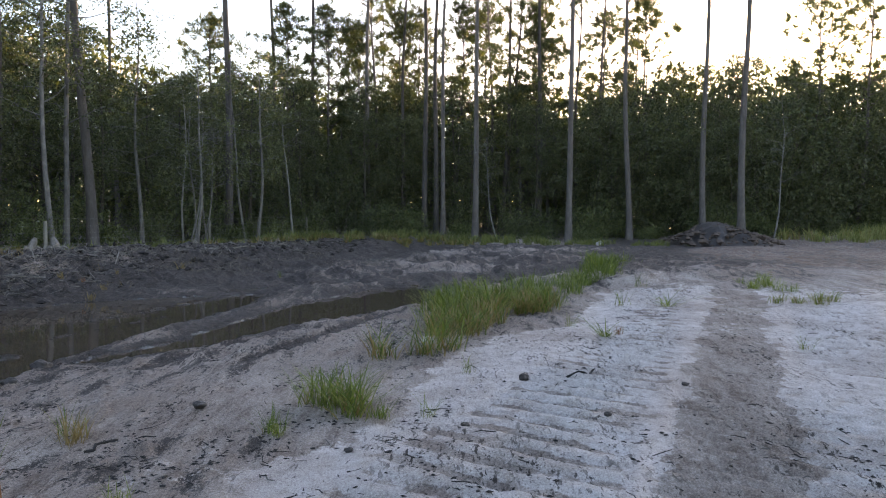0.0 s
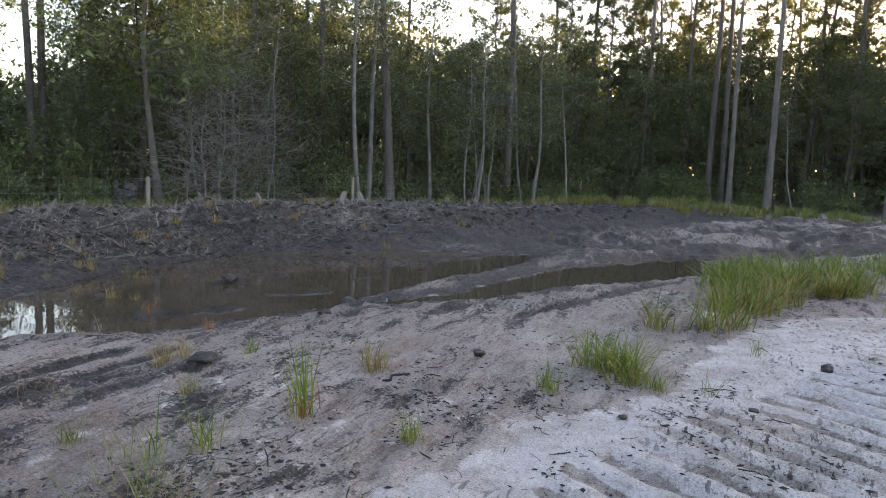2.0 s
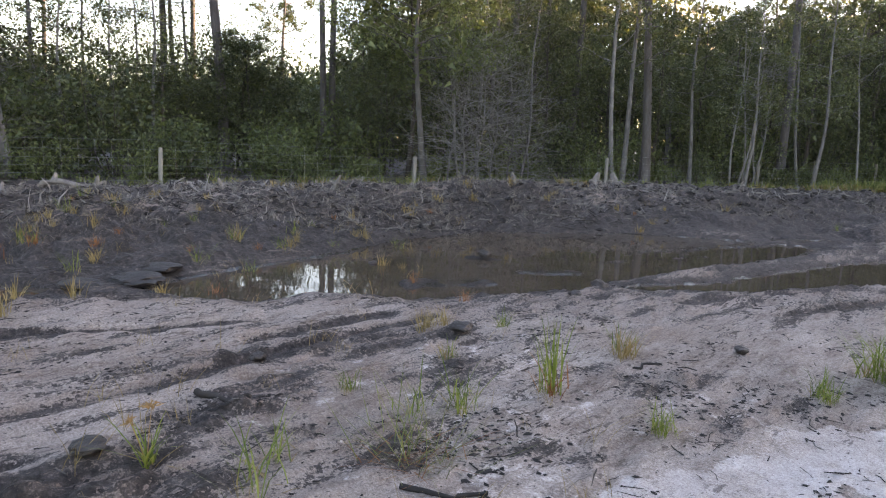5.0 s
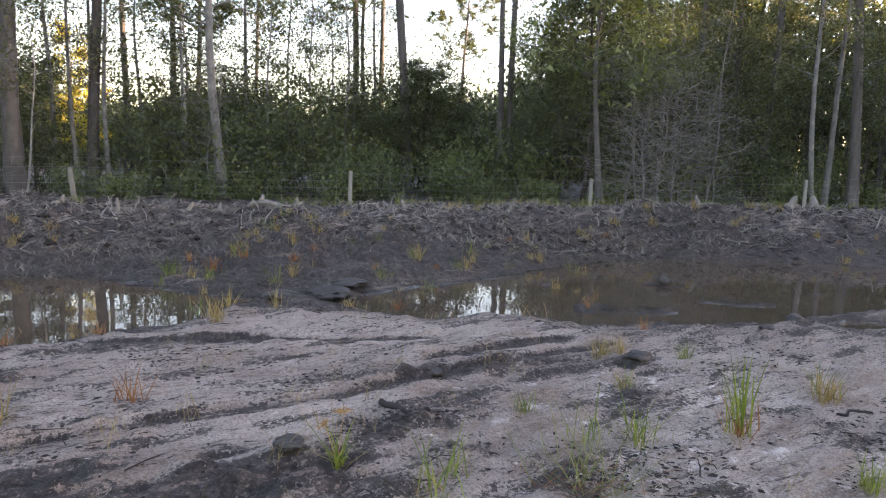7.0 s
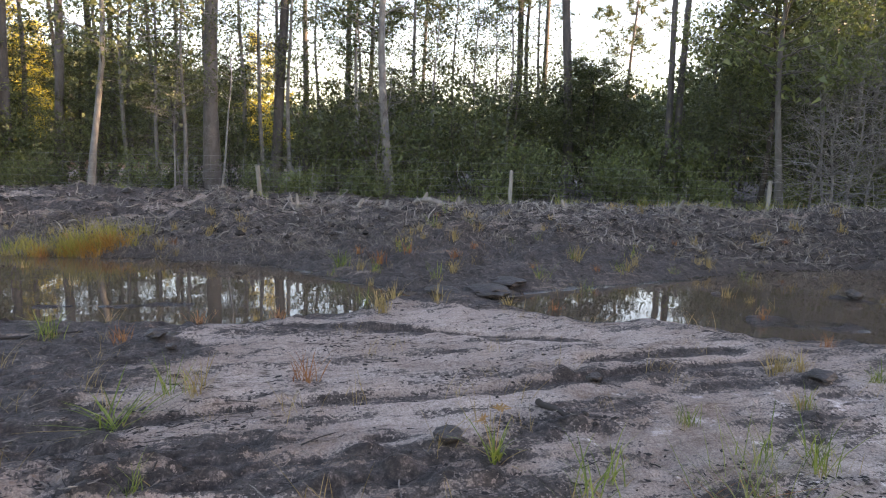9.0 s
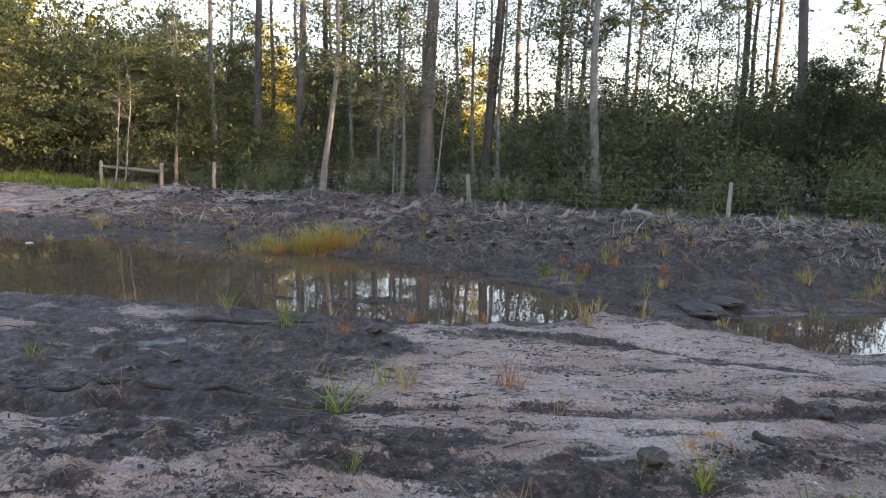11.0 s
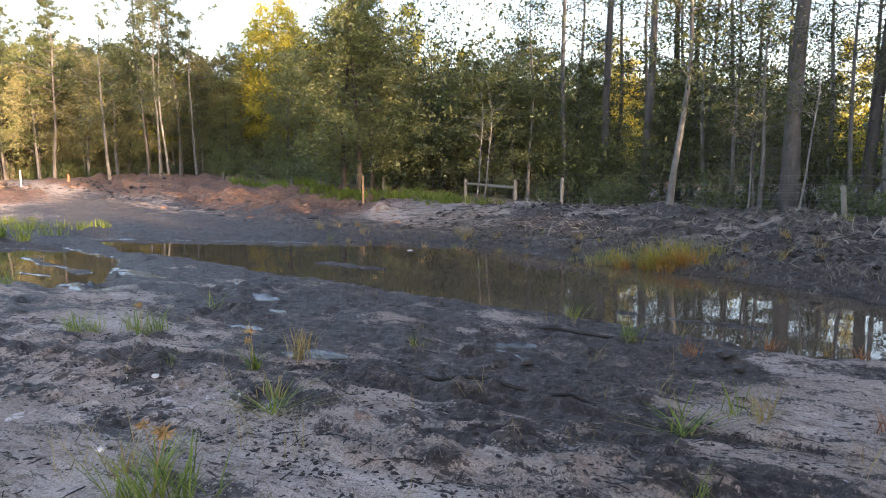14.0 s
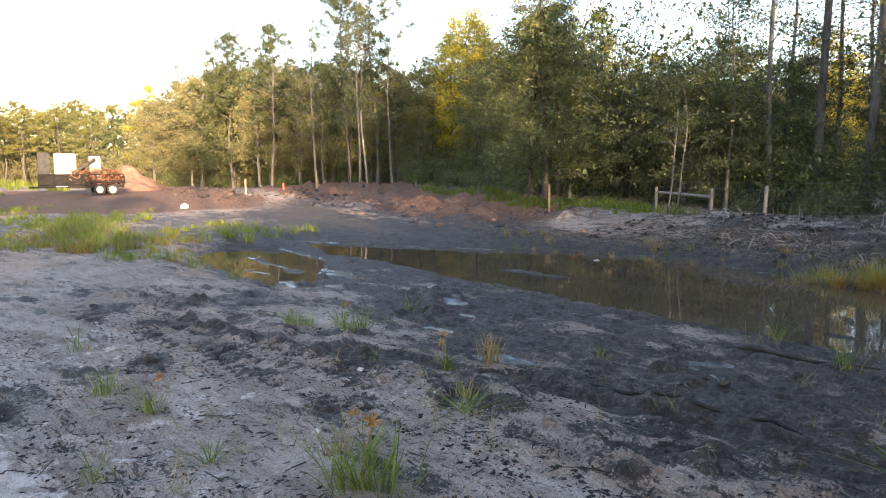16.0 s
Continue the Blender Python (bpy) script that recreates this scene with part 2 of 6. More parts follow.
MEADOW = mat_leaf("meadow_grass", [(0.075, 0.098, 0.030), (0.15, 0.172, 0.058), (0.27, 0.27, 0.12)], (1.4, 1.4, 0.7), 0.3, 0.5)
SEEDHEAD = mat_leaf("seed_heads", [(0.22, 0.13, 0.05), (0.33, 0.2, 0.09), (0.42, 0.28, 0.14)], (1.2, 1.1, 0.8), 0.25, 0.8)
BARK_PINE = mat_bark("pine_bark", (0.040, 0.035, 0.033), (0.10, 0.091, 0.086), (0.19, 0.176, 0.168), 4.0, 0.3, 0.05)
BARK_PALE = mat_bark("pale_bark", (0.075, 0.072, 0.068), (0.165, 0.16, 0.152), (0.33, 0.325, 0.31), 6.0, 0.5, 0.015)
BARK_GREY = mat_bark("grey_bark", (0.05, 0.047, 0.043), (0.105, 0.10, 0.092), (0.21, 0.205, 0.19), 6.0, 0.5, 0.015)
BARK_DARK = mat_bark("dark_bark", (0.03, 0.025, 0.02), (0.065, 0.055, 0.045), (0.12, 0.105, 0.09), 6.0, 0.3, 0.02)
DEADWOOD = mat_bark("dead_wood", (0.10, 0.09, 0.08), (0.22, 0.20, 0.18), (0.38, 0.35, 0.31), 9.0, 0.4, 0.01)
CHARRED = mat_bark("wet_black_wood", (0.008, 0.007, 0.006), (0.022, 0.018, 0.016), (0.05, 0.043, 0.037), 9.0, 0.4, 0.01)
POSTWOOD = mat_bark("weathered_post", (0.10, 0.096, 0.082), (0.20, 0.19, 0.166), (0.32, 0.31, 0.275), 7.0, 0.2, 0.01)
WIRE = mat_plain("galvanised_wire", (0.16, 0.16, 0.16), (0.3, 0.3, 0.3), 0.5, 0.8)


# ---- the lie of the land ----
# standing water: stations along the fence, the near shore and the far shore, as distances along and across
POOL_NORTH = ([-11.2, -10.6, -10, -9.2, -8.5, -7.4, -6.3, -5.4, -4.7, -4, -3.2, -2.6, -2.2, -1.7, -1.2, -0.3],
     [7.65, 7.5, 7.35, 7.15, 7.05, 6.95, 6.75, 6.6, 6.3, 6.2, 6.33, 6.42, 6.9, 7.15, 6.88, 7.4],
     [7.75, 8.4, 9.0, 9.8, 10.2, 10.45, 10.75, 10.55, 10.35, 10.05, 9.5, 9.15, 8.9, 8.6, 8.3, 7.6])
POOL_TRACK = ([-14, -13, -11.5, -10.2, -9.2, -8, -7, -6.2, -5.5],
     [5.5, 4.95, 4.6, 4.7, 4.95, 5.35, 5.45, 5.52, 5.95],
     [5.6, 6.05, 6.2, 6.25, 6.25, 6.12, 5.98, 5.98, 6.0])
POOL_SOUTH = ([0.7, 1, 1.4, 2, 2.7, 3.4, 4, 4.7, 5.5, 6.5, 7.5, 8.2, 9.1, 10.5, 11.8, 13.6, 15.5, 17],
     [7.7, 7.1, 6.75, 6.4, 6.25, 6.15, 6.2, 6.0, 5.8, 5.65, 5.5, 5.4, 5.25, 5.05, 4.8, 4.4, 4.5, 4.6],
     [7.85, 8.1, 8.4, 8.8, 9.15, 9.5, 9.65, 9.75, 9.65, 9.65, 9.8, 10.0, 10.0, 9.7, 9.0, 7.3, 5.8, 4.7])
POOL_GRASS = ([10.2, 11.4, 13.2, 15.7, 16.4], [2.4, 1.95, 1.75, 1.9, 2.5], [2.5, 3.3, 3.75, 3.55, 2.6])
POOLS = [POOL_NORTH, POOL_TRACK, POOL_SOUTH, POOL_GRASS]
WATERS = [(-4.2, 13.6, -1.8, 15.2, 0.3), (0.4, 15.0, 2.4, 16.4, 0.3)]
# narrow bars and islets of mud in the water, and thin films of wet, all by distance along and across
BARS = [(-7.5, 8.25, -10.6, 8.2, 0.07), (-4.7, 7.35, -5.3, 7.05, 0.13), (-4.6, 8.45, -5.0, 8.15, 0.1), (-3.1, 7.1, -3.8, 6.9, 0.2), (4.4, 6.6, 2.9, 7.0, 0.05),
        (10.2, 6.35, 8.9, 6.65, 0.14), (14.6, 2.65, 11.8, 2.95, 0.08), (-6.2, 7.6, -8.2, 7.55, 0.05), (12.6, 2.2, 11.6, 2.6, 0.05)]
FILMS = [(6.6, 2.75, 5.9, 2.98, 0.09), (5.0, 2.97, 4.3, 3.05, 0.13), (4.1, 4.2, 3.7, 4.25, 0.07), (9.0, 3.9, 8.2, 4.1, 0.06), (11.2, 3.4, 9.7, 3.4, 0.16),
         (8.4, 4.8, 7.4, 4.95, 0.1), (10.5, 2.3, 9.4, 2.55, 0.12), (7.4, 3.75, 7.2, 3.75, 0.08), (3.2, 5.6, 2.7, 5.4, 0.07), (5.8, 3.75, 5.6, 3.8, 0.07), (6.9, 3.5, 6.7, 3.5, 0.07)]
DARKS = [(3.2, 3.55, 2.45, 3.8, 0.22), (3.3, 4.2, 2.6, 3.85, 0.18), (-0.45, 4.42, -1.35, 4.8, 0.08), (-0.2, 3.22, 2.3, 3.05, 0.2), (-0.3, 3.72, -0.95, 3.84, 0.1), (-0.5, 3.5, -0.8, 3.35, 0.12), (-1.1, 3.2, -2.1, 3.85, 0.2), (3.1, 4.86, 2.1, 4.8, 0.16), (3.05, 5.54, 2.9, 5.5, 0.1),
         (-1.7, 4.8, -2.3, 4.68, 0.12), (-2.8, 3.45, -3.4, 3.2, 0.14), (-1.8, 2.7, -2.1, 2.5, 0.15), (-3.1, 2.5, -3.6, 2.62, 0.14), (-0.6, 3.85, -0.8, 3.5, 0.1), (0.7, 5.76, 1.7, 5.84, 0.05)]
PALES = [(-3.3, -4.2, -3.4, -3.5, 0.22), (-1.9, -7.2, -1.6, -6.4, 0.4), (-1.35, -4.1, -1.2, -3.5, 0.3), (-1.9, -7.0, -1.2, -6.6, 0.5), (-3.0, -4.2, -3.3, -3.6, 0.25), (-1.1, -4.4, -1.2, -3.6, 0.4), (-3.35, 2.4, -3.06, 3.7, 0.3), (-2.0, 2.4, -1.9, 3.7, 0.4), (-2.1, -4.2, -1.7, -4.6, 0.2)]
BERMS = [(-3.65, -9.5, -3.66, -6.96, 0.2), (-3.66, -6.96, -3.45, -5.0, 0.24), (-3.59, -3.26, -3.1, -2.4, 0.2), (-3.15, -2.2, -3.2, -1.5, 0.22), (-3.2, -1.5, -3.3, -0.7, 0.2), (-6.3, -6.3, -5.0, -5.5, 0.2), (-4.12, -3.0, -4.1, -1.3, 0.06)]
RUTS = [(0.45, 4.14, -0.4, 4.46), (-0.4, 4.46, -1.4, 4.92), (-1.4, 4.92, -2.4, 5.26), (-0.9, 5.1, -2.1, 5.5), (4.6, 2.55, 3.2, 2.98), (3.2, 2.98, 2.1, 3.5), (2.1, 3.5, 0.45, 4.14),
        (2.1, 5.86, -1.2, 5.65), (-5.5, 4.2, -9.8, 4.2), (-5.0, 4.9, -8.0, 5.0), (6.0, 1.9, 4.9, 2.3)]
EDGE_Y = [-60, -3, 0, 2.5, 2.9, 3.4, 4.0, 4.4, 4.95, 6.4, 7.5, 8.5, 9.3, 11.1, 13.8, 16.5, 21.0, 40]
EDGE_X = [-1.0, -0.9, -1.2, -1.5, -1.4, -1.2, -1.12, -0.83, -0.35, -0.18, 0.42, 1.0, 1.7, 2.4, 3.4, 5.1, 7.5, 16]
FOOT_S = [-20, -11, -9, -6, -4, -2.5, -1, 0.3, 1.5, 3, 5, 9, 11, 14, 20]
FOOT_Q = [9.0, 9.6, 10.6, 11.1, 10.5, 9.8, 9.2, 8.8, 9.2, 9.8, 10.2, 10.5, 10.4, 11.2, 12.4]
FENCE_Q, U, N = 16.0, (-0.342, -0.940), (-0.940, 0.342)


def along(x, y):
    return U[0] * x + U[1] * y, N[0] * x + N[1] * y


def wet_dist(x, y, caps):
    d = np.full(np.shape(x), 1e3)
    for x0, y0, x1, y1, r in caps:
        d = np.minimum(d, seg_dist(x, y, x0, y0, x1, y1) - r)
    return d


def pool_dist(s, q):
    """Distance outside the shore of the nearest pool (negative in the water)."""
    d = np.full(np.shape(s), 1e3)
    for st, near_q, far_q in POOLS:
        e = np.maximum(np.maximum(np.interp(s, st, near_q) - q, q - np.interp(s, st, far_q)), np.maximum(st[0] - s, s - st[-1]))
        d = np.minimum(d, e)
    return d


def lane(x, y, x0, y0, x1, y1, half):
    """How far inside a tracked vehicle's lane a place is, and how far along it."""
    dx, dy = x1 - x0, y1 - y0
    ln = math.hypot(dx, dy)
    t = ((x - x0) * dx + (y - y0) * dy) / ln
    w = ((x - x0) * dy - (y - y0) * dx) / ln
    inside = smooth(half + 0.08, half - 0.08, np.abs(w)) * smooth(-1.5, 0.2, t) * smooth(ln + 1, ln - 1, t)
    return inside, t, w


LANES = [(0.23, 0.5, 7.2, 16.5, 0.40), (-0.95, 2.0, 2.0, 7.4, 0.43), (0.75, 0.5, 7.0, 12.2, 0.52), (0.15, 2.6, 4.4, 12.9, 0.40), (-0.6, -3.0, -2.6, -7.0, 0.4)]


def land(x, y):
    """Height of the ground and its soils: white sand, dark mud, wet, red clay."""
    x, y = np.asarray(x, float), np.asarray(y, float)
    s, q = along(x, y)
    r = np.hypot(x, y)
    near = smooth(45, 12, r)
    sand_side = x - np.interp(y, EDGE_Y, EDGE_X) + 0.35 * fbm(x, y, 0.9, 3, 3)
    sand = smooth(-0.2, 0.3, sand_side)
    z = 0.13 + 0.03 * fbm(x, y, 3.0, 2, 5) + 0.07 * sand * smooth(0, 1.5, sand_side)
    z = z + (0.36 + 0.14 * smooth(2, 8, q)) * smooth(16, 42, s) + 0.3 * smooth(12, 30, x + y) * 0.5
    # the bank of scraped-up roots and peat along the fence
    foot = np.interp(s, FOOT_S, FOOT_Q) + 0.35 * fbm(s, q, 3, 2, 11)
    tall = 0.24 * (1 - 0.62 * np.exp(-((s - 1.5) / 5.0) ** 2)) * smooth(-21, -9, s) * smooth(22, 8, s) + 0.18 * smooth(-32, -20, s)
    lump = fbm(x, y, 1.3, 4, 21)
    up = smooth(0, 2.6, q - foot)
    bank = tall * up * (1 - 0.55 * smooth(13.4, 15.2, q)) * (1 + 0.45 * lump + 0.3 * fbm(x, y, 0.45, 3, 22))
    flat = 0.15 * smooth(-0.5, 2.5, q - foot)
    z = z + bank + flat * smooth(60, 40, np.abs(s))
    ridge = smooth(2.2, 0.2, seg_dist(x, y, -16.5, -28.0, -23.0, -46.0) + 0.8 * fbm(x, y, 1.2, 3, 99))
    z = z + ridge * (0.16 + 0.55 * np.abs(fbm(x, y, 0.8, 4, 100)))
    clay_bank = smooth(0, 4.0, q - (7.3 + 0.8 * fbm(x, y, 3, 2, 31))) * smooth(13, 20, s) * smooth(60, 45, s)
    z = z + clay_bank * (0.16 + 0.36 * fbm(x, y, 1.6, 4, 33) + 0.34 * np.maximum(0, fbm(x, y, 0.6, 3, 34)))
    # puddles
    wd = np.minimum(pool_dist(s, q), wet_dist(x, y, WATERS))
    k = smooth(-0.7, 0.95, wd + 0.24 * fbm(s * 0.5, q, 0.7, 4, 7) + 0.07 * fbm(s * 0.5, q, 0.16, 2, 8))
    z = np.where(wd < 2, -0.11 * (1 - k) + z * k, z)
    bars = smooth(0.12, -0.02, wet_dist(s, q + 0.1 * fbm(x, y, 0.5, 3, 103), BARS) + 0.10 * fbm(x, y, 0.3, 3, 104))
    z = z + bars * np.maximum(0, 0.010 + 0.035 * fbm(x, y, 0.3, 3, 105) - z)
    fd = wet_dist(s, q, FILMS)
    kf = smooth(0.16, -0.08, fd + 0.06 + 0.5 * fbm(y * 0.5, x, 0.22, 4, 9))
    z = z * (1 - kf) + 0.115 * kf
    # damp flats where the mud lies lowest
    kw = smooth(-0.25, 0.25, fbm(y * 0.35, x, 0.7, 4, 85)) * smooth(1.6, 3.2, s) * smooth(2.2, 3.2, q) * smooth(6.5, 5.5, q) * smooth(15, 10, s) * smooth(0.1, 0.5, wd)
    z = z * (1 - 0.4 * kw) + 0.118 * 0.4 * kw
    # ruts pressed by tyres and tracks
    rd = np.full(np.shape(x), 1e3)
    for s0, q0, s1, q1 in RUTS:
        rd = np.minimum(rd, seg_dist(s, q + 0.03 * fbm(x, y, 0.7, 2, 13), s0, q0, s1, q1))
    z = z - 0.035 * smooth(0.12, 0.07, rd) + 0.014 * smooth(0.10, 0.15, rd) * smooth(0.3, 0.17, rd) * (0.5 + vnoise(x * 4, y * 4, 4))
    cleat = 0
    brown = 0
    for i, (x0, y0, x1, y1, half) in enumerate(LANES):
        inside, t, w = lane(x, y, x0, y0, x1, y1, half)
        wob = 0.05 * fbm(x, y, 0.5, 2, 40 + i)
        rib = np.abs(((t + wob + 0.12 * w) / (0.15 if i == 0 else 0.27)) % 1.0 - 0.5) * 2
        fade = 0.55 + 0.45 * fbm(x, y, 1.1, 2, 50 + i)
        depth = 0.045 if i == 0 else 0.062
        cleat = cleat + inside * (depth * (smooth(0.15, 0.85, rib) - 0.6) * fade - 0.008)
        soft, _, _ = lane(x + 0.20 * fbm(x, y, 0.35, 4, 60 + i), y, x0, y0, x1, y1, half)
        if i == 0:
            brown = np.maximum(brown, soft * (0.80 + 0.22 * smooth(0.6, 0.2, rib) + 0.45 * fbm(x, y, 0.4, 4, 67)))
        else:
            brown = np.maximum(brown, soft * (0.12 + 0.8 * smooth(0.6, 0.15, rib)) * (0.85 + 0.9 * fbm(x, y, 0.6, 3, 68 + i)) * (0.45 if i == 2 else 1.0))
    z = z + cleat * near
    # soils: dark peat, drawn out along the wheel tracks
    dark = 0.375 - 0.05 * smooth(1.2, -0.6, s) + 0.15 * fbm(y * 0.3, x, 0.6, 4, 71) + 0.24 * fbm(y * 0.3, x, 0.12, 4, 72) - 0.13 * smooth(-3.3, -2.3, x) * smooth(1, 2.2, y) * smooth(6.5, 5, y) - 0.30 * sand
    dark = dark + 0.40 * smooth(0.4, 0.0, wd) * (1 + 0.7 * fbm(x, y, 0.5, 3, 15)) + 0.14 * smooth(1.6, 0, wd) + 0.5 * bars + 0.55 * smooth(0.12, 0.06, rd) * (1 - sand) * smooth(-0.8, -0.2, fbm(y * 0.3, x, 0.5, 3, 14))
    dark = dark + 0.15 * brown * near + 0.07 * smooth(2.5, 4, y) * smooth(-2.0, -3.0, x) * (1 - sand)
    dark = dark + 0.30 * smooth(0.22, -0.16, wet_dist(s, q, DARKS) + 0.4 * fbm(y * 0.4, x, 0.3, 4, 81))
    dark = dark + 0.22 * smooth(8, 13, s) * smooth(36, 30, s) * smooth(4, 6, q) * smooth(10.5, 9, q) + 0.08 * smooth(4.5, 7.5, y) * (1 - sand)
    dark = dark + (smooth(-0.8, 0.0, q - foot) * 0.46 - (0.19 - 0.05 * smooth(4, 9, s)) * smooth(0.9, 2.2, q - foot) + 0.3 * lump * smooth(0, 1, q - foot)) * smooth(16, 9, s)
    dark = dark + 0.36 * smooth(1.3, 0.6, np.hypot(s - 0.2, (q - 8.0) * 0.8)) + 0.37 * smooth(0.8, 3.4, s + 1.2 * fbm(x, y, 1.1, 3, 82)) * smooth(2.1, 3.2, q + 0.7 * fbm(y * 0.4, x, 0.8, 4, 83)) * smooth(22, 14, s) * smooth(0.3, -0.8, q - foot) + 0.14 * smooth(30, 60, r) + 0.26 * smooth(15, 19, s) * smooth(34, 30, s) * smooth(-9, -4, q) * smooth(9, 7, q)
    dark = dark + 0.10 * kw + 0.55 * fbm(y * 0.6, x, 0.32, 4, 102) * smooth(0.5, 3.5, s) * smooth(14, 9, s)
    dark = dark + ridge * (0.18 + 0.5 * fbm(x, y, 0.9, 4, 107))
    berm = smooth(0.26, -0.12, wet_dist(x, y, BERMS) + 0.35 * fbm(x, y, 0.3, 4, 94))
    z = z + berm * (0.03 + 0.09 * np.abs(fbm(x, y, 0.22, 3, 95)))
    dark = dark + 0.30 * berm * (0.75 + fbm(x, y, 0.3, 3, 96))
    lane5, t5, w5 = lane(x, y, -3.0, -3.6, -2.9, -10.5, 0.42)
    rib5 = smooth(0.25, 0.7, np.abs(((t5 + 0.2 * w5 + 0.05 * fbm(x, y, 0.4, 2, 97)) / 0.15) % 1.0 - 0.5) * 2)
    z = z + 0.022 * lane5 * (rib5 - 0.6)
    dark = dark + 0.20 * lane5 * (1 - rib5)
    churn = smooth(11.5, 15.5, y + 1.5 * fbm(x, y, 2, 3, 84)) * smooth(29, 25, y) * smooth(9.5, 6.5, x + 0.8 * fbm(x, y, 2, 2, 86)) * smooth(-9, -4, x)
    far_right = smooth(7.5, 14, y - 0.3 * x + 2 * fbm(x, y, 3, 3, 92)) * smooth(4, 8, x)
    dark = dark + (0.23 + 0.45 * fbm(x * 0.35, y, 0.9, 4, 106)) * churn + (0.36 + 0.25 * fbm(x, y * 0.5, 1.5, 4, 93)) * far_right 
    z = z + churn * near * (0.34 * np.abs(fbm(x * 0.5, y, 1.1, 4, 87)) + 0.24 * np.maximum(0, fbm(x, y, 0.5, 3, 89)) - 0.08)
    # clods and crumbs
    rough = ((1 - 0.72 * sand) * k + 0.12) * (0.45 + 0.75 * smooth(0.25, 0.7, dark))
    rough = rough * (1 - 0.95 * kf) * (1 - 0.8 * smooth(0.12, 0.07, rd)) * (1 - 0.25 * kw)
    z = z + near * rough * (0.014 * fbm(y * 0.5, x, 0.42, 4, 61) + 0.050 * np.maximum(0, fbm(y * 0.6, x, 0.11, 3, 63)) + 0.034 * fbm(y * 0.45, x, 0.08, 2, 62))
    z = z + near * smooth(-0.8, 0.8, q - foot) * smooth(16, 9, s) * smooth(-26, -16, s) * (0.16 * np.maximum(0, fbm(x, y, 0.40, 4, 65)) + 0.08 * np.abs(fbm(x, y, 0.22, 2, 66)))
    # soils
    white = sand * (1 - churn) * (1 - far_right) * (1 - 0.85 * brown) * smooth(24, 11, r) * (1 - 0.7 * smooth(1.5, 4.5, sand_side - 0.28 * y) * smooth(6, 9, y))
    patch = (0.12 + 0.26 * fbm(y * 0.3, x, 0.6, 4, 73)) * smooth(11, 5, np.abs(s - 2.5)) * smooth(7, 4, q)
    patch = np.maximum(patch, smooth(0.5, 0.0, wet_dist(x, y, PALES) + 0.6 * fbm(x, y, 0.5, 4, 74)) * 0.37)
    white = np.clip(np.maximum(white * (0.86 + 0.3 * fbm(x, y, 0.6, 3, 75)), patch), 0, 1)
    wet = np.maximum(smooth(0.7, 0.98, kf), smooth(0.06, 0.0, z) * 0.6)
    wet = np.maximum(wet, 0.30 * smooth(0.45, 0.95, kw))
    red = np.maximum(clay_bank, 0.75 * smooth(7, 13, s) * smooth(-0.5, 1.5, q - foot) * (0.6 + 0.6 * lump))
    road = smooth(24, 32, s + 2 * fbm(x, y, 4, 3, 98)) * smooth(75, 60, s) * smooth(-22, -12, q) * smooth(9, 5, q)
    red = np.maximum(red, 0.95 * road)
    dark = dark * (1 - 0.75 * road)
    red = np.clip(np.maximum(red, np.maximum(0.5 * far_right, ridge * (0.6 + fbm(x, y, 0.9, 3, 101)))), 0, 1)
    red = np.maximum(red, 0.36 * berm)
    return z, np.stack([white, np.clip(dark + 0.10 * red * fbm(x, y, 1.2, 4, 88), 0, 1) * (1 - 0.15 * red), np.clip(wet, 0, 1), red], -1)


def height(x, y):
    return float(land(np.array([x]), np.array([y]))[0][0])


def mesh_from(name, verts, faces, mat, smooth_shade=False):
    me = bpy.data.meshes.new(name)
    me.from_pydata(verts, [], faces)
    if mat is not None:
        for mm in (mat if isinstance(mat, (list, tuple)) else [mat]):
            me.materials.append(mm)
    if smooth_shade:
        me.polygons.foreach_set("use_smooth", [True] * len(me.polygons))
    me.update()
    return me


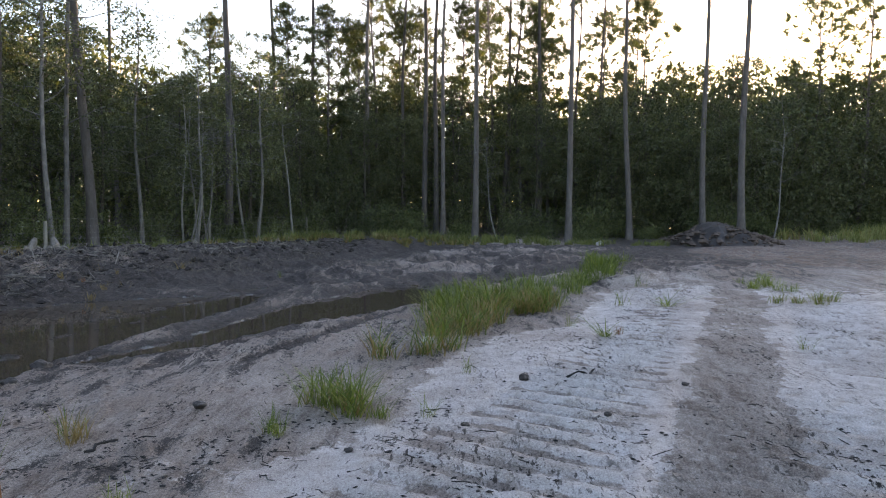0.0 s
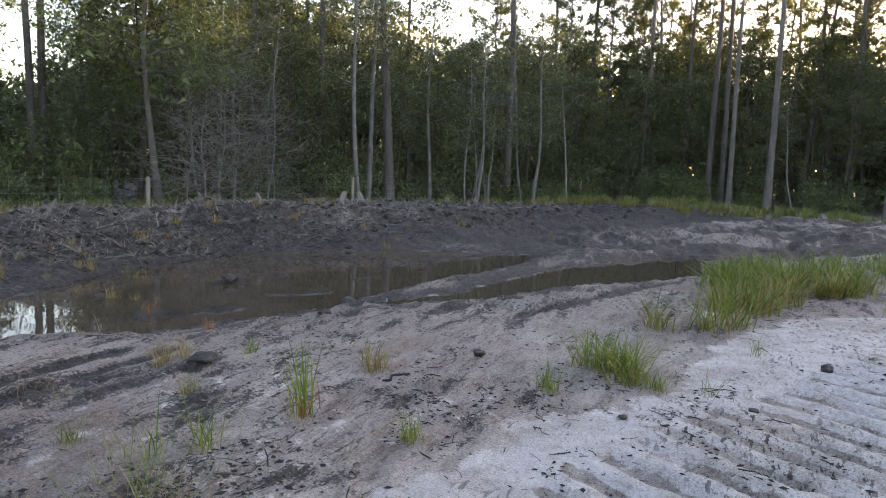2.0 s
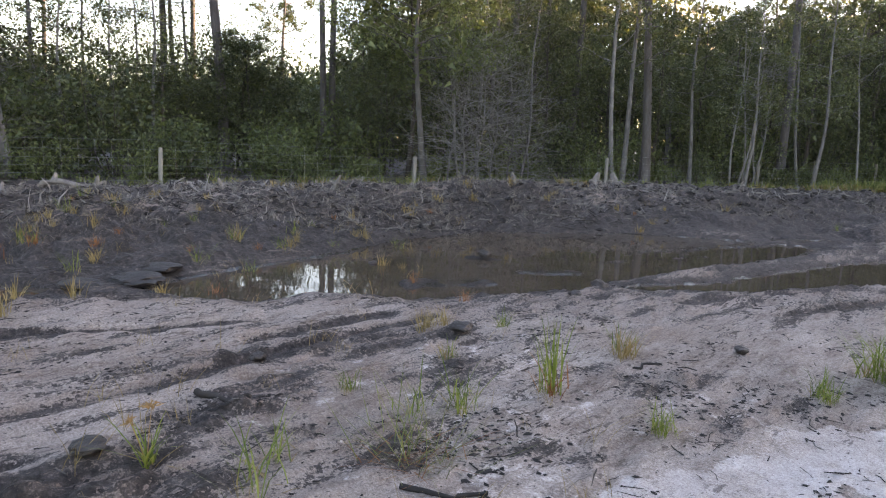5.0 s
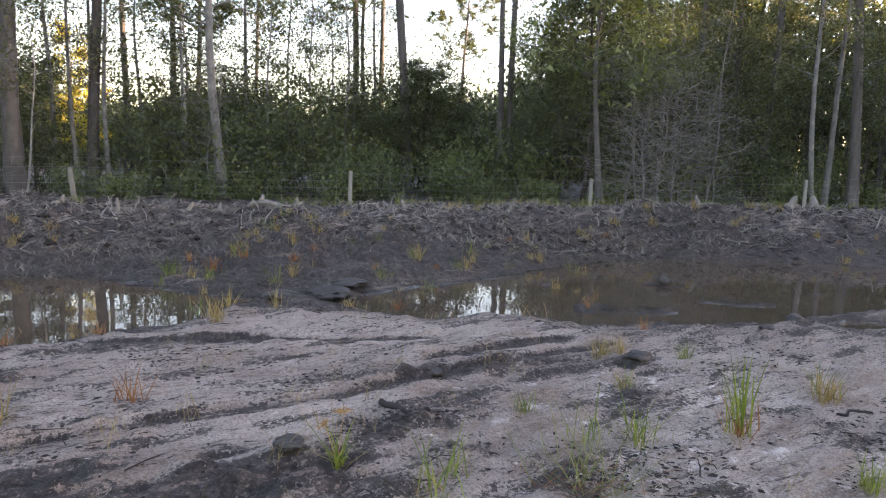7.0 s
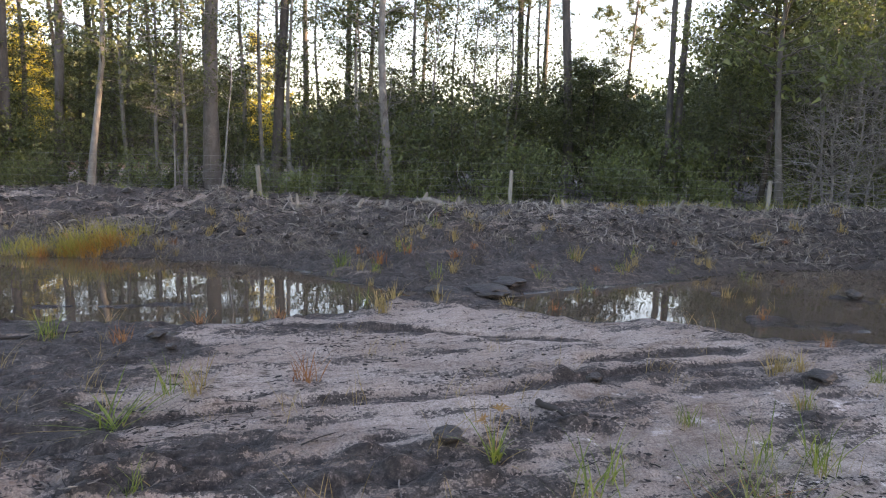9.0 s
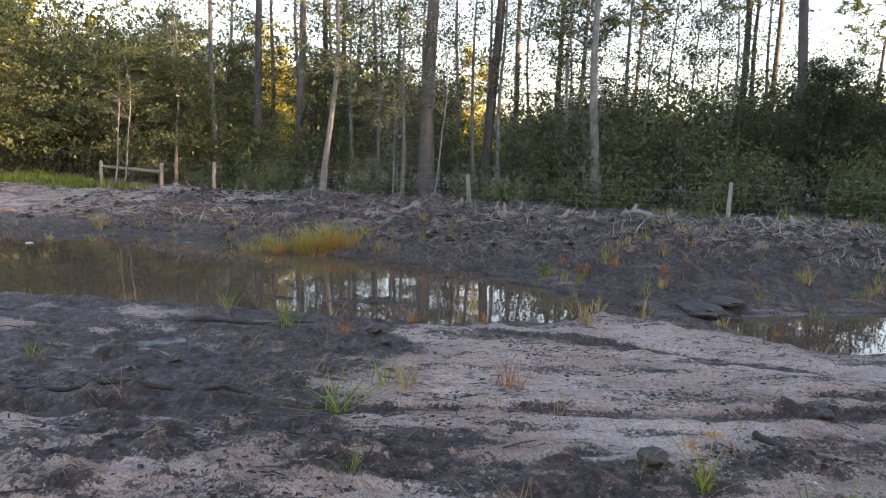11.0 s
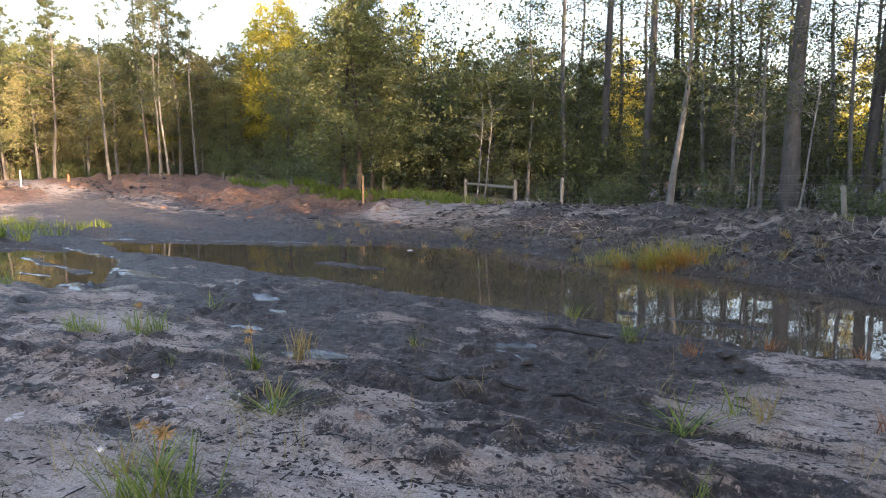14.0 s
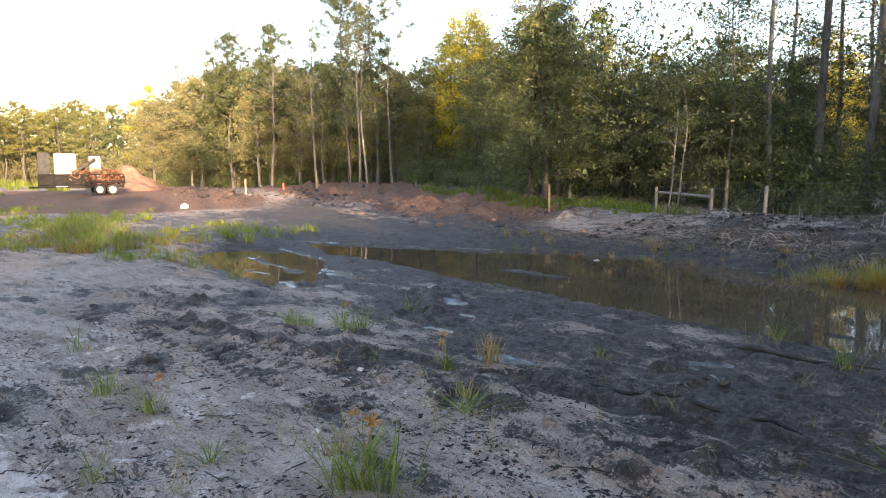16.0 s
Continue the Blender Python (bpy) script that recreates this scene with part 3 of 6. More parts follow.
def build_ground():
    """One sheet to the horizon; the cells widen outwards from the yard."""
    turns = np.concatenate([np.arange(-42, 172, 0.31), np.arange(178, 315, 2.6)])
    rings = [0.5, 1.0, 1.5, 1.9, 2.2, 2.4]
    while rings[-1] < 9:
        rings.append(rings[-1] * 1.0062)
    while rings[-1] < 30:
        rings.append(rings[-1] * 1.0098)
    while rings[-1] < 900:
        rings.append(rings[-1] * 1.06)
    rings = np.array(rings)
    a, r = np.meshgrid(np.radians(turns), rings)
    x, y = (-np.sin(a) * r).ravel(), (np.cos(a) * r).ravel()
    z, soil = land(x, y)
    nt_, nr = len(turns), len(rings)
    i = np.arange(nr - 1)[:, None] * nt_ + np.arange(nt_)[None, :]
    j = np.arange(nr - 1)[:, None] * nt_ + (np.arange(nt_)[None, :] + 1) % nt_
    quads = np.stack([i, i + nt_, j + nt_, j], -1).reshape(-1, 4)
    verts = np.stack([x, y, z], -1)
    centre = len(verts)
    verts = np.vstack([verts, [[0, 0, height(0, 0)]]])
    soil = np.vstack([soil, soil[:1]])
    tris = np.stack([np.full(nt_, centre), np.arange(nt_), (np.arange(nt_) + 1) % nt_], -1)
    me = bpy.data.meshes.new("ground")
    nq, ntr = len(quads), len(tris)
    me.vertices.add(len(verts))
    me.vertices.foreach_set("co", verts.astype(np.float32).ravel())
    me.loops.add(nq * 4 + ntr * 3)
    me.loops.foreach_set("vertex_index", np.concatenate([quads.ravel(), tris.ravel()]).astype(np.int32))
    me.polygons.add(nq + ntr)
    me.polygons.foreach_set("loop_start", np.concatenate([np.arange(nq) * 4, nq * 4 + np.arange(ntr) * 3]).astype(np.int32))
    me.update(calc_edges=True)
    me.validate()
    me.polygons.foreach_set("use_smooth", [True] * (nq + ntr))
    att = me.attributes.new("soil", "FLOAT_COLOR", "POINT")
    att.data.foreach_set("color", soil.astype(np.float32).ravel())
    me.materials.append(SOIL)
    ob = new("ground", me)
    return tagged(ob, "churned bare yard of grey sand, black peat and tyre ruts", "ground", kind="structure")


GROUND = build_ground()


def build_water():
    bm = bmesh.new()
    ring = [bm.verts.new((px, py, 0.0)) for px, py in ((-14.0, -18.0), (0.8, -18.0), (0.8, 17.0), (-14.0, 17.0))]
    bm.faces.new(ring)
    me = bpy.data.meshes.new("puddle_water")
    bm.to_mesh(me)
    bm.free()
    me.materials.append(WATER)
    return tagged(new("puddle_water", me), "still muddy brown rainwater lying in the ruts", "water", kind="structure")


build_water()


# ---- plants: shared builders ----
class Shape:
    """Gathers vertices and faces for one mesh."""

    def __init__(self):
        self.v, self.f, self.n = [], [], 0

    def add(self, verts, faces):
        verts = np.asarray(verts, float).reshape(-1, 3)
        self.v.append(verts)
        self.f.extend([[i + self.n for i in f] for f in faces])
        self.n += len(verts)

    def tube(self, path, radii, sides=6, cap=True):
        path = np.asarray(path, float)
        tang = np.gradient(path, axis=0)
        tang /= np.linalg.norm(tang, axis=1)[:, None] + 1e-9
        ref = np.array([0.31, 0.95, 0.05]) if abs(tang[0][2]) > 0.7 else np.array([0.0, 0.0, 1.0])
        a = np.cross(tang, ref)
        a /= np.linalg.norm(a, axis=1)[:, None] + 1e-9
        b = np.cross(tang, a)
        th = np.linspace(0, 2 * np.pi, sides, endpoint=False)
        ring = path[:, None, :] + (np.cos(th)[None, :, None] * a[:, None, :] + np.sin(th)[None, :, None] * b[:, None, :]) * np.asarray(radii)[:, None, None]
        faces = []
        for i in range(len(path) - 1):
            for k in range(sides):
                l = (k + 1) % sides
                faces.append((i * sides + k, i * sides + l, (i + 1) * sides + l, (i + 1) * sides + k))
        if cap:
            faces.append(tuple(range((len(path) - 1) * sides, len(path) * sides)))
        self.add(ring, faces)

    def leaves(self, pos, dirs, length, width, rng, drop=0.2, split=2, stray=0.09):
        """Leaves pointing along dirs and turned at random about it; each place holds a few small ones."""
        if split > 1:
            pos, dirs = np.repeat(pos, split, 0), np.repeat(dirs, split, 0)
            pos = pos + rng.normal(size=pos.shape) * stray
            dirs = dirs + rng.normal(size=dirs.shape) * 0.8 * np.linalg.norm(dirs, axis=1)[:, None]
            length, width = length * 1.02 / math.sqrt(split), width * 1.08 / math.sqrt(split)
        m = len(pos)
        dirs = dirs / (np.linalg.norm(dirs, axis=1)[:, None] + 1e-9)
        side = np.cross(dirs, rng.normal(size=(m, 3)))
        side /= np.linalg.norm(side, axis=1)[:, None] + 1e-9
        L = (length * rng.uniform(0.6, 1.35, m))[:, None]
        Wd = (width * rng.uniform(0.75, 1.2, m))[:, None]
        sag = np.zeros((m, 3))
        sag[:, 2] = -drop * L[:, 0]
        tri = np.stack([pos + side * Wd * 0.5, pos + dirs * L + sag, pos - side * Wd * 0.5], 1)
        self.add(tri, [(3 * i, 3 * i + 1, 3 * i + 2) for i in range(m)])

    def needles(self, pos, dirs, length, width, rng):
        m = len(pos)
        dirs = dirs / (np.linalg.norm(dirs, axis=1)[:, None] + 1e-9)
        side = np.cross(dirs, rng.normal(size=(m, 3)))
        side /= np.linalg.norm(side, axis=1)[:, None] + 1e-9
        L = (length * rng.uniform(0.7, 1.2, m))[:, None]
        tri = np.stack([pos - side * width * 0.5, pos + side * width * 0.5, pos + dirs * L], 1)
        self.add(tri, [(3 * i, 3 * i + 1, 3 * i + 2) for i in range(m)])

    def mesh(self, name, mat, smooth_shade=False):
        v = np.vstack(self.v) if self.v else np.zeros((0, 3))
        return mesh_from(name, v.tolist(), self.f, mat, smooth_shade)


def part(name, shape, mat, parent, label="", smooth_shade=False):
    me = shape.mesh(name, mat, smooth_shade) if isinstance(shape, Shape) else shape
    ob = new(name, me)
    ob.parent = parent
    if label:
        ob["label"] = label
    return ob


def bend_path(h, n, rng, lean=(0, 0), wiggle=0.15):
    t = np.linspace(0, 1, n)
    p = np.zeros((n, 3))
    ph = rng.uniform(0, 6.28, 4)
    p[:, 2] = t * h
    p[:, 0] = lean[0] * h * t + wiggle * (np.sin(t * 4 + ph[0]) - np.sin(ph[0])) + 0.4 * wiggle * (np.sin(t * 11 + ph[1]) - np.sin(ph[1]))
    p[:, 1] = lean[1] * h * t + wiggle * (np.sin(t * 4.6 + ph[2]) - np.sin(ph[2])) + 0.4 * wiggle * (np.sin(t * 9 + ph[3]) - np.sin(ph[3]))
    return p


def on_path(p, t):
    i = min(int(t * (len(p) - 1)), len(p) - 2)
    f = t * (len(p) - 1) - i
    return p[i] * (1 - f) + p[i + 1] * f


def limb(start, az, rise, length, n, rng, droop=0.0, kink=0.08):
    d = np.array([math.cos(az) * math.cos(rise), math.sin(az) * math.cos(rise), math.sin(rise)])
    t = np.linspace(0, 1, n)[:, None]
    p = start + d * length * t
    p[:, 2] += (-droop * length * t[:, 0] ** 2)
    p[1:] += rng.normal(size=(n - 1, 3)) * kink * length * t[1:] * 0.6
    return p


def pine_tree(rng, h=24.0, dia=0.3, crown=0.55, limbs=42, spread=2.6, lean=(0, 0), leaf=None, tufts=(5, 9)):
    """A tall pine: bare trunk, stubs, short upswept limbs with tufts of needles."""
    root = new("pine_tree")
    trunk, tuft = Shape(), Shape()
    p = bend_path(h, 13, rng, lean, 0.16)
    t = np.linspace(0, 1, 13)
    trunk.tube(p, dia / 2 * (1 - 0.78 * t) * (1 + 0.35 * np.exp(-t * 40)), 9)
    for _ in range(7):
        b = on_path(p, rng.uniform(0.15, crown))
        trunk.tube(limb(b, rng.uniform(0, 6.28), rng.uniform(-0.2, 0.3), rng.uniform(0.3, 1.1), 3, rng), [0.018, 0.012, 0.006], 3)
    pos, dr = [], []
    for i in range(limbs):
        u = crown + (1 - crown) * (i / limbs) ** 0.9
        b = on_path(p, min(u, 0.985))
        rel = (u - crown) / (1 - crown)
        ln = spread * (0.45 + 0.75 * math.sin(math.pi * min(1, 0.25 + rel * 0.75))) * rng.uniform(0.55, 1.15)
        lp = limb(b, i * 2.4 + rng.uniform(-0.5, 0.5), rng.uniform(0.0, 0.55) + 0.5 * rel, ln, 5, rng, -0.08, 0.07)
        trunk.tube(lp, np.linspace(0.035, 0.008, 5) * (1.2 - 0.5 * rel), 4, False)
        for k in range(rng.integers(*tufts)):
            c = on_path(lp, rng.uniform(0.45, 1.0)) + rng.normal(size=3) * np.array([0.28, 0.28, 0.16])
            m = 26
            d = rng.normal(size=(m, 3)) + np.array([0, 0, 0.35]) + 0.5 * (c - b) / (np.linalg.norm(c - b) + 0.1)
            pos.append(c + rng.normal(size=(m, 3)) * 0.07)
            dr.append(d)
    tuft.needles(np.vstack(pos), np.vstack(dr), 0.40, 0.05, rng)
    part("trunk", trunk, BARK_PINE, root, smooth_shade=True)
    part("crown", tuft, leaf or NEEDLE, root)
    return root


def leafy_tree(rng, h=11.0, dia=0.25, bark=None, leaf=None, start=0.25, spread=3.0, limbs=26, per=15, leaf_len=0.175, lean=(0, 0), name="broadleaf_tree", thin=1.0):
    """A broadleaved tree: forked limbs, twigs and clusters of single leaves."""
    root = new(name)
    trunk, tuft = Shape(), Shape()
    p = bend_path(h, 11, rng, lean, 0.12)
    t = np.linspace(0, 1, 11)
    trunk.tube(p, dia / 2 * (1 - 0.85 * t) * (1 + 0.3 * np.exp(-t * 30)), 8)
    pos, dr, core = [], [], []
    for i in range(limbs):
        u = start + (0.97 - start) * (i / limbs)
        b = on_path(p, u)
        rel = (u - start) / (1 - start)
        ln = spread * (0.5 + 0.6 * math.sin(math.pi * (0.2 + 0.75 * rel))) * rng.uniform(0.6, 1.15) * (1 - 0.35 * rel)
        az = i * 2.4 + rng.uniform(-0.6, 0.6)
        lp = limb(b, az, rng.uniform(0.1, 0.8), ln, 4, rng, 0.12, 0.12)
        trunk.tube(lp, np.linspace(0.022 * dia / 0.2, 0.006, 4), 4, False)
        core.append(on_path(lp, 0.55) + rng.normal(size=(20 if thin > 0.9 else 1, 3)) * 0.45 * np.array([1, 1, 0.7]))
        for k in range(3):
            tb = on_path(lp, rng.uniform(0.3, 0.95))
            tw = limb(tb, az + rng.uniform(-1.3, 1.3), rng.uniform(-0.2, 0.7), ln * rng.uniform(0.25, 0.5), 3, rng, 0.1, 0.15)
            trunk.tube(tw, np.linspace(0.010, 0.004, 3), 3, False)
            for c_t in (0.3, 0.55, 0.8, 1.0):
                if rng.random() > thin:
                    continue
                c = on_path(tw, min(c_t, 0.999)) + rng.normal(size=3) * 0.14
                pos.append(c + rng.normal(size=(per, 3)) * np.array([0.19, 0.19, 0.12]))
                dr.append(rng.normal(size=(per, 3)) * np.array([1, 1, 0.55]) + np.array([0, 0, -0.15]))
    tuft.leaves(np.vstack(pos), np.vstack(dr), leaf_len, leaf_len * 0.55, rng)
    core = np.vstack(core)
    tuft.leaves(core, rng.normal(size=core.shape), 0.26, 0.17, rng)
    part("trunk", trunk, bark or BARK_DARK, root, smooth_shade=True)
    part("crown", tuft, leaf or LEAF_A, root)
    return root


def shrub(rng, h=3.2, wide=1.5, leaf=None, stems=7, clusters=150, per=11, leaf_len=0.18):
    """An evergreen thicket: several stems and a loose mass of leaves down to the ground."""
    root = new("shrub")
    wood, tuft = Shape(), Shape()
    pos, dr = [], []
    tips = []
    for i in range(stems):
        lp = limb(np.array([rng.normal() * 0.2, rng.normal() * 0.2, -0.05]), rng.uniform(0, 6.28), rng.uniform(0.75, 1.5), h * rng.uniform(0.6, 1.05), 6, rng, 0.05, 0.12)
        wood.tube(lp, np.linspace(0.025, 0.006, 6), 4, False)
        tips.append(lp)
    for k in range(clusters):
        lp = tips[k % stems]
        u = rng.uniform(0.1, 1.0)
        c = on_path(lp, min(u, 0.999)) + rng.normal(size=3) * np.array([wide * 0.36, wide * 0.36, h * 0.07])
        c[2] = max(c[2], 0.1)
        pos.append(c + rng.normal(size=(per, 3)) * np.array([0.2, 0.2, 0.16]))
        dr.append(rng.normal(size=(per, 3)) + np.array([0, 0, 0.1]))
    tuft.leaves(np.vstack(pos), np.vstack(dr), leaf_len, leaf_len * 0.5, rng)
    nc = 170 if h < 5 else 260
    core = np.stack([rng.normal(size=nc) * wide * 0.3, rng.normal(size=nc) * wide * 0.3, rng.uniform(0.1, 0.72, nc) * h], -1)
    tuft.leaves(core, rng.normal(size=core.shape), 0.27, 0.17, rng)
    part("stem", wood, BARK_DARK, root)
    part("foliage", tuft, leaf or LEAF_B, root)
    return root


def bare_tree(rng, h=6.0, dia=0.09, bark=None, limbs=14, spread=1.0, lean=(0, 0), name="bare_sapling", start=0.3):
    """A thin, leafless sapling with fine twigs."""
    wood = Shape()
    p = bend_path(h, 10, rng, lean, 0.12)
    t = np.linspace(0, 1, 10)
    wood.tube(p, dia / 2 * (1 - 0.85 * t), 6)
    for i in range(limbs):
        b = on_path(p, rng.uniform(start, 0.97))
        az = rng.uniform(0, 6.28)
        ln = spread * rng.uniform(0.4, 1.2)
        lp = limb(b, az, rng.uniform(-0.2, 0.9), ln, 5, rng, 0.05, 0.2)
        wood.tube(lp, np.linspace(0.012, 0.004, 5), 3, False)
        for k in range(3):
            wood.tube(limb(on_path(lp, rng.uniform(0.3, 0.9)), az + rng.uniform(-1.2, 1.2), rng.uniform(-0.3, 0.9), ln * 0.4, 3, rng, 0.0, 0.2), [0.006, 0.004, 0.003], 3, False)
    return new(name, wood.mesh(name, bark or BARK_PALE, True))


def rooted(x, y, sink=0.06):
    return height(x, y) - sink


def plant(ob, x, y, turn=0.0, size=1.0, tall=1.0):
    m = pose(x, y, rooted(x, y), 0, 0, turn)
    c = copy_thing(ob, m)
    c.scale = (size, size, size * tall)
    return c


# ---- the wood: named trunks first ----
rng = np.random.default_rng(7)
PINES = [tagged(pine_tree(np.random.default_rng(100 + i), h=hh, dia=dd, crown=cc, limbs=ll, spread=sp, lean=ln),
                "tall straight pine with a bare grey trunk and high sparse crown", "pine tree", "pines at the edge of the wood")
         for i, (hh, dd, cc, ll, sp, ln) in enumerate([(17.5, 0.34, 0.56, 34, 2.4, (0.012, 0.0)), (16.5, 0.27, 0.54, 32, 2.2, (-0.015, 0.01)), (18, 0.40, 0.58, 34, 2.6, (0.0, 0.012)), (13.5, 0.22, 0.45, 34, 2.1, (0.01, -0.01)), (22.0, 0.33, 0.70, 26, 2.4, (0.004, 0.002)), (21.0, 0.29, 0.72, 22, 2.2, (-0.003, 0.004))])]
OAKS = [tagged(leafy_tree(np.random.default_rng(200 + i), h=hh, dia=dd, start=st, spread=sp, limbs=ll, bark=BARK_DARK, leaf=LEAF_A),
               "dark green broadleaved tree with a dense uneven crown", "tree", "broadleaved trees in the wood")
        for i, (hh, dd, st, sp, ll) in enumerate([(12.0, 0.28, 0.2, 3.3, 30), (9.5, 0.2, 0.15, 2.8, 26), (14.0, 0.3, 0.3, 3.0, 30)])]
# two models whose leaf colour stands in for sunlight
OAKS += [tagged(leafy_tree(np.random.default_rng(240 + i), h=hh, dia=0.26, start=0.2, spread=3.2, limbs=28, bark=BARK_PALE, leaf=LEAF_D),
                "broadleaved tree at the edge of the wood, golden sun put into its yellow-green", "tree", "yellow-green trees along the fence") for i, hh in enumerate([12.0, 10.0])]
# models lightened by leaf colour, for trees that face the open sky
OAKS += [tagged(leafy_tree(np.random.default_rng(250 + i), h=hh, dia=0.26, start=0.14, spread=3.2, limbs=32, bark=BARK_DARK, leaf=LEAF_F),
                "broadleaved tree with a full crown, open skylight put into its light green", "tree", "light green trees along the fence") for i, hh in enumerate([12.0, 10.0])]
THIN = [tagged(leafy_tree(np.random.default_rng(220 + i), h=hh, dia=dd, start=0.3, spread=sp, limbs=22, per=11, bark=BARK_PALE, leaf=LEAF_A, thin=0.62, leaf_len=0.135),
               "slender pale-barked tree with thin airy foliage", "tree", "slender trees in the wood")
        for i, (hh, dd, sp) in enumerate([(12.0, 0.19, 2.0), (9.0, 0.14, 1.7)])]
# the LEAF_D and LEAF_F models carry painted light in their leaves
SHRUBS = [tagged(shrub(np.random.default_rng(300 + i), h=hh, wide=ww, clusters=cl, leaf=lf), "thick evergreen shrub with small glossy leaves", "shrub", "shrubs under the trees")
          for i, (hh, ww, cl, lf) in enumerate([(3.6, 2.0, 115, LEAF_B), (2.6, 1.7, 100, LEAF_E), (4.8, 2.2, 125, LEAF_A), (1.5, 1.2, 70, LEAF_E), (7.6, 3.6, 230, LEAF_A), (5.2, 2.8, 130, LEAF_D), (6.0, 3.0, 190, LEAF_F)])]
BARES = [tagged(bare_tree(np.random.default_rng(330 + i), h=hh, dia=dd, lean=ln, limbs=16, spread=1.3), "thin bare pale sapling with fine twigs", "sapling", "bare saplings at the wood's edge")
         for i, (hh, dd, ln) in enumerate([(6.5, 0.09, (0.04, 0.02)), (5.0, 0.07, (-0.08, 0.03)), (7.5, 0.12, (0.10, 0.0))])]
SUNYELLOW = tagged(leafy_tree(np.random.default_rng(260), h=10.0, dia=0.18, start=0.2, spread=2.3, limbs=24, bark=BARK_PALE, leaf=LEAF_C), "tree with yellow leaves, low sun put into their colour", "tree", "yellowing trees")

# far stand whose sunlit look comes from its needle colour
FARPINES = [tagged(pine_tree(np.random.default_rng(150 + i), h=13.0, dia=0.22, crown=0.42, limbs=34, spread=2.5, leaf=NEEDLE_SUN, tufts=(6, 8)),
                   "yellow-green pine in a far stand, evening sun put into its needles", "pine tree", "far stand of pines") for i in range(2)]
used = set()


def grow(ob, bearing, dist, turn=None, size=1.0, tall=1.0):
    """Plants a copy, or the model itself the first time."""
    p = at(bearing, dist)
    turn = rng.uniform(0, 360) if turn is None else turn
    if ob.name not in used:
        used.add(ob.name)
        ob.matrix_basis = pose(p.x, p.y, rooted(p.x, p.y), 0, 0, turn)
        ob.scale = (size, size, size * tall)
        return ob
    return plant(ob, p.x, p.y, turn, size, tall)


# bearing, distance, model, size of girth, height factor
for b, d, k, g, tl in [(27.4, 24, 4, 0.95, 1.0), (17.6, 29, 4, 0.95, 1.0), (1.6, 34, 5, 1.0, 1.0), (0.6, 34.5, 5, 0.95, 1.05), (0.0, 33.5, 5, 0.85, 1.0), (-2.7, 32, 5, 1.0, 1.05), (-5.0, 40, 4, 0.9, 1.0),
        (-8.0, 38, 4, 0.95, 1.0), (-10.5, 29.8, 5, 0.98, 1.0), (-15.4, 33.5, 4, 0.85, 1.0), (-21.0, 34, 4, 0.9, 0.95), (-23.8, 33, 4, 1.0, 0.9), (6.3, 38, 5, 1.0, 1.05), (10.6, 39, 4, 0.9, 1.1),
        (14.0, 41, 5, 1.0, 1.1), (25.6, 44, 4, 0.95, 1.05), (3.4, 39, 5, 0.9, 1.05), (61.6, 24, 4, 1.05, 0.95)]:
    grow(PINES[k], b, d, size=g, tall=tl)
for b, d, k, g, tl in [(-4.0, 41, 5, 0.8, 1.0), (-11.0, 40, 5, 0.8, 1.0), (-13.0, 42, 5, 0.9, 1.0), (53.9, 24, 5, 0.85, 1.0), (53.1, 24.3, 5, 0.9, 1.05), (66.0, 29, 4, 0.95, 0.95), (33.5, 28, 4, 0.95, 1.0),
        (38.3, 28, 5, 1.0, 1.0), (42.2, 27, 5, 0.9, 1.0), (63.8, 32, 5, 0.95, 0.95), (35.8, 31, 5, 0.95, 1.0), (44.0, 31, 4, 0.9, 1.0), (90.6, 20, 4, 1.25, 0.95), (85.7, 21, 4, 0.95, 0.95),
        (79.9, 28, 5, 0.95, 0.95), (83.2, 30, 5, 1.0, 0.9), (65.2, 29, 1, 0.85, 0.9), (101.2, 24, 4, 0.9, 0.9)]:
    grow(PINES[k], b, d, size=g, tall=tl)
for b, d, k, g, tl in [(98.8, 28, 5, 1.0, 0.9), (104.3, 24, 5, 1.0, 0.95), (97.6, 27, 1, 0.9, 0.85), (138.4, 45, 3, 1.0, 1.0), (140.7, 46, 3, 0.95, 1.0), (147.0, 53, 3, 1.0, 0.85), (150.0, 60, 3, 1.0, 0.9),
        (74.0, 34, 1, 0.9, 0.9), (78.5, 26, 3, 0.8, 1.0), (57.2, 36, 1, 0.9, 0.75), (18.6, 40, 3, 1.0, 0.85), (13.2, 38, 3, 1.0, 0.88), (10.0, 40, 3, 1.05, 0.88), (-8.8, 42, 3, 1.1, 0.95),
        (-1.0, 44, 3, 1.1, 0.95), (-16.5, 44, 3, 1.1, 0.95), (-28.6, 46, 3, 1.1, 0.95), (-31.5, 47, 3, 1.1, 1.05)]:
    grow(PINES[k], b, d, size=g, tall=tl)
# the two past bearing -34 are unseen, added to shade the open field
for b, d, k, g, tl in [(-34.6, 46, 3, 1.15, 0.95), (-37.0, 48, 3, 1.2, 1.1), (1.5, 47, 3, 1.1, 0.98), (4.3, 46, 3, 1.1, 0.96), (7.4, 47, 3, 1.1, 0.9), (-3.5, 47, 3, 1.1, 1.0), (-13.3, 47, 3, 1.1, 0.95)]:
    grow(PINES[k], b, d, size=g, tall=tl)
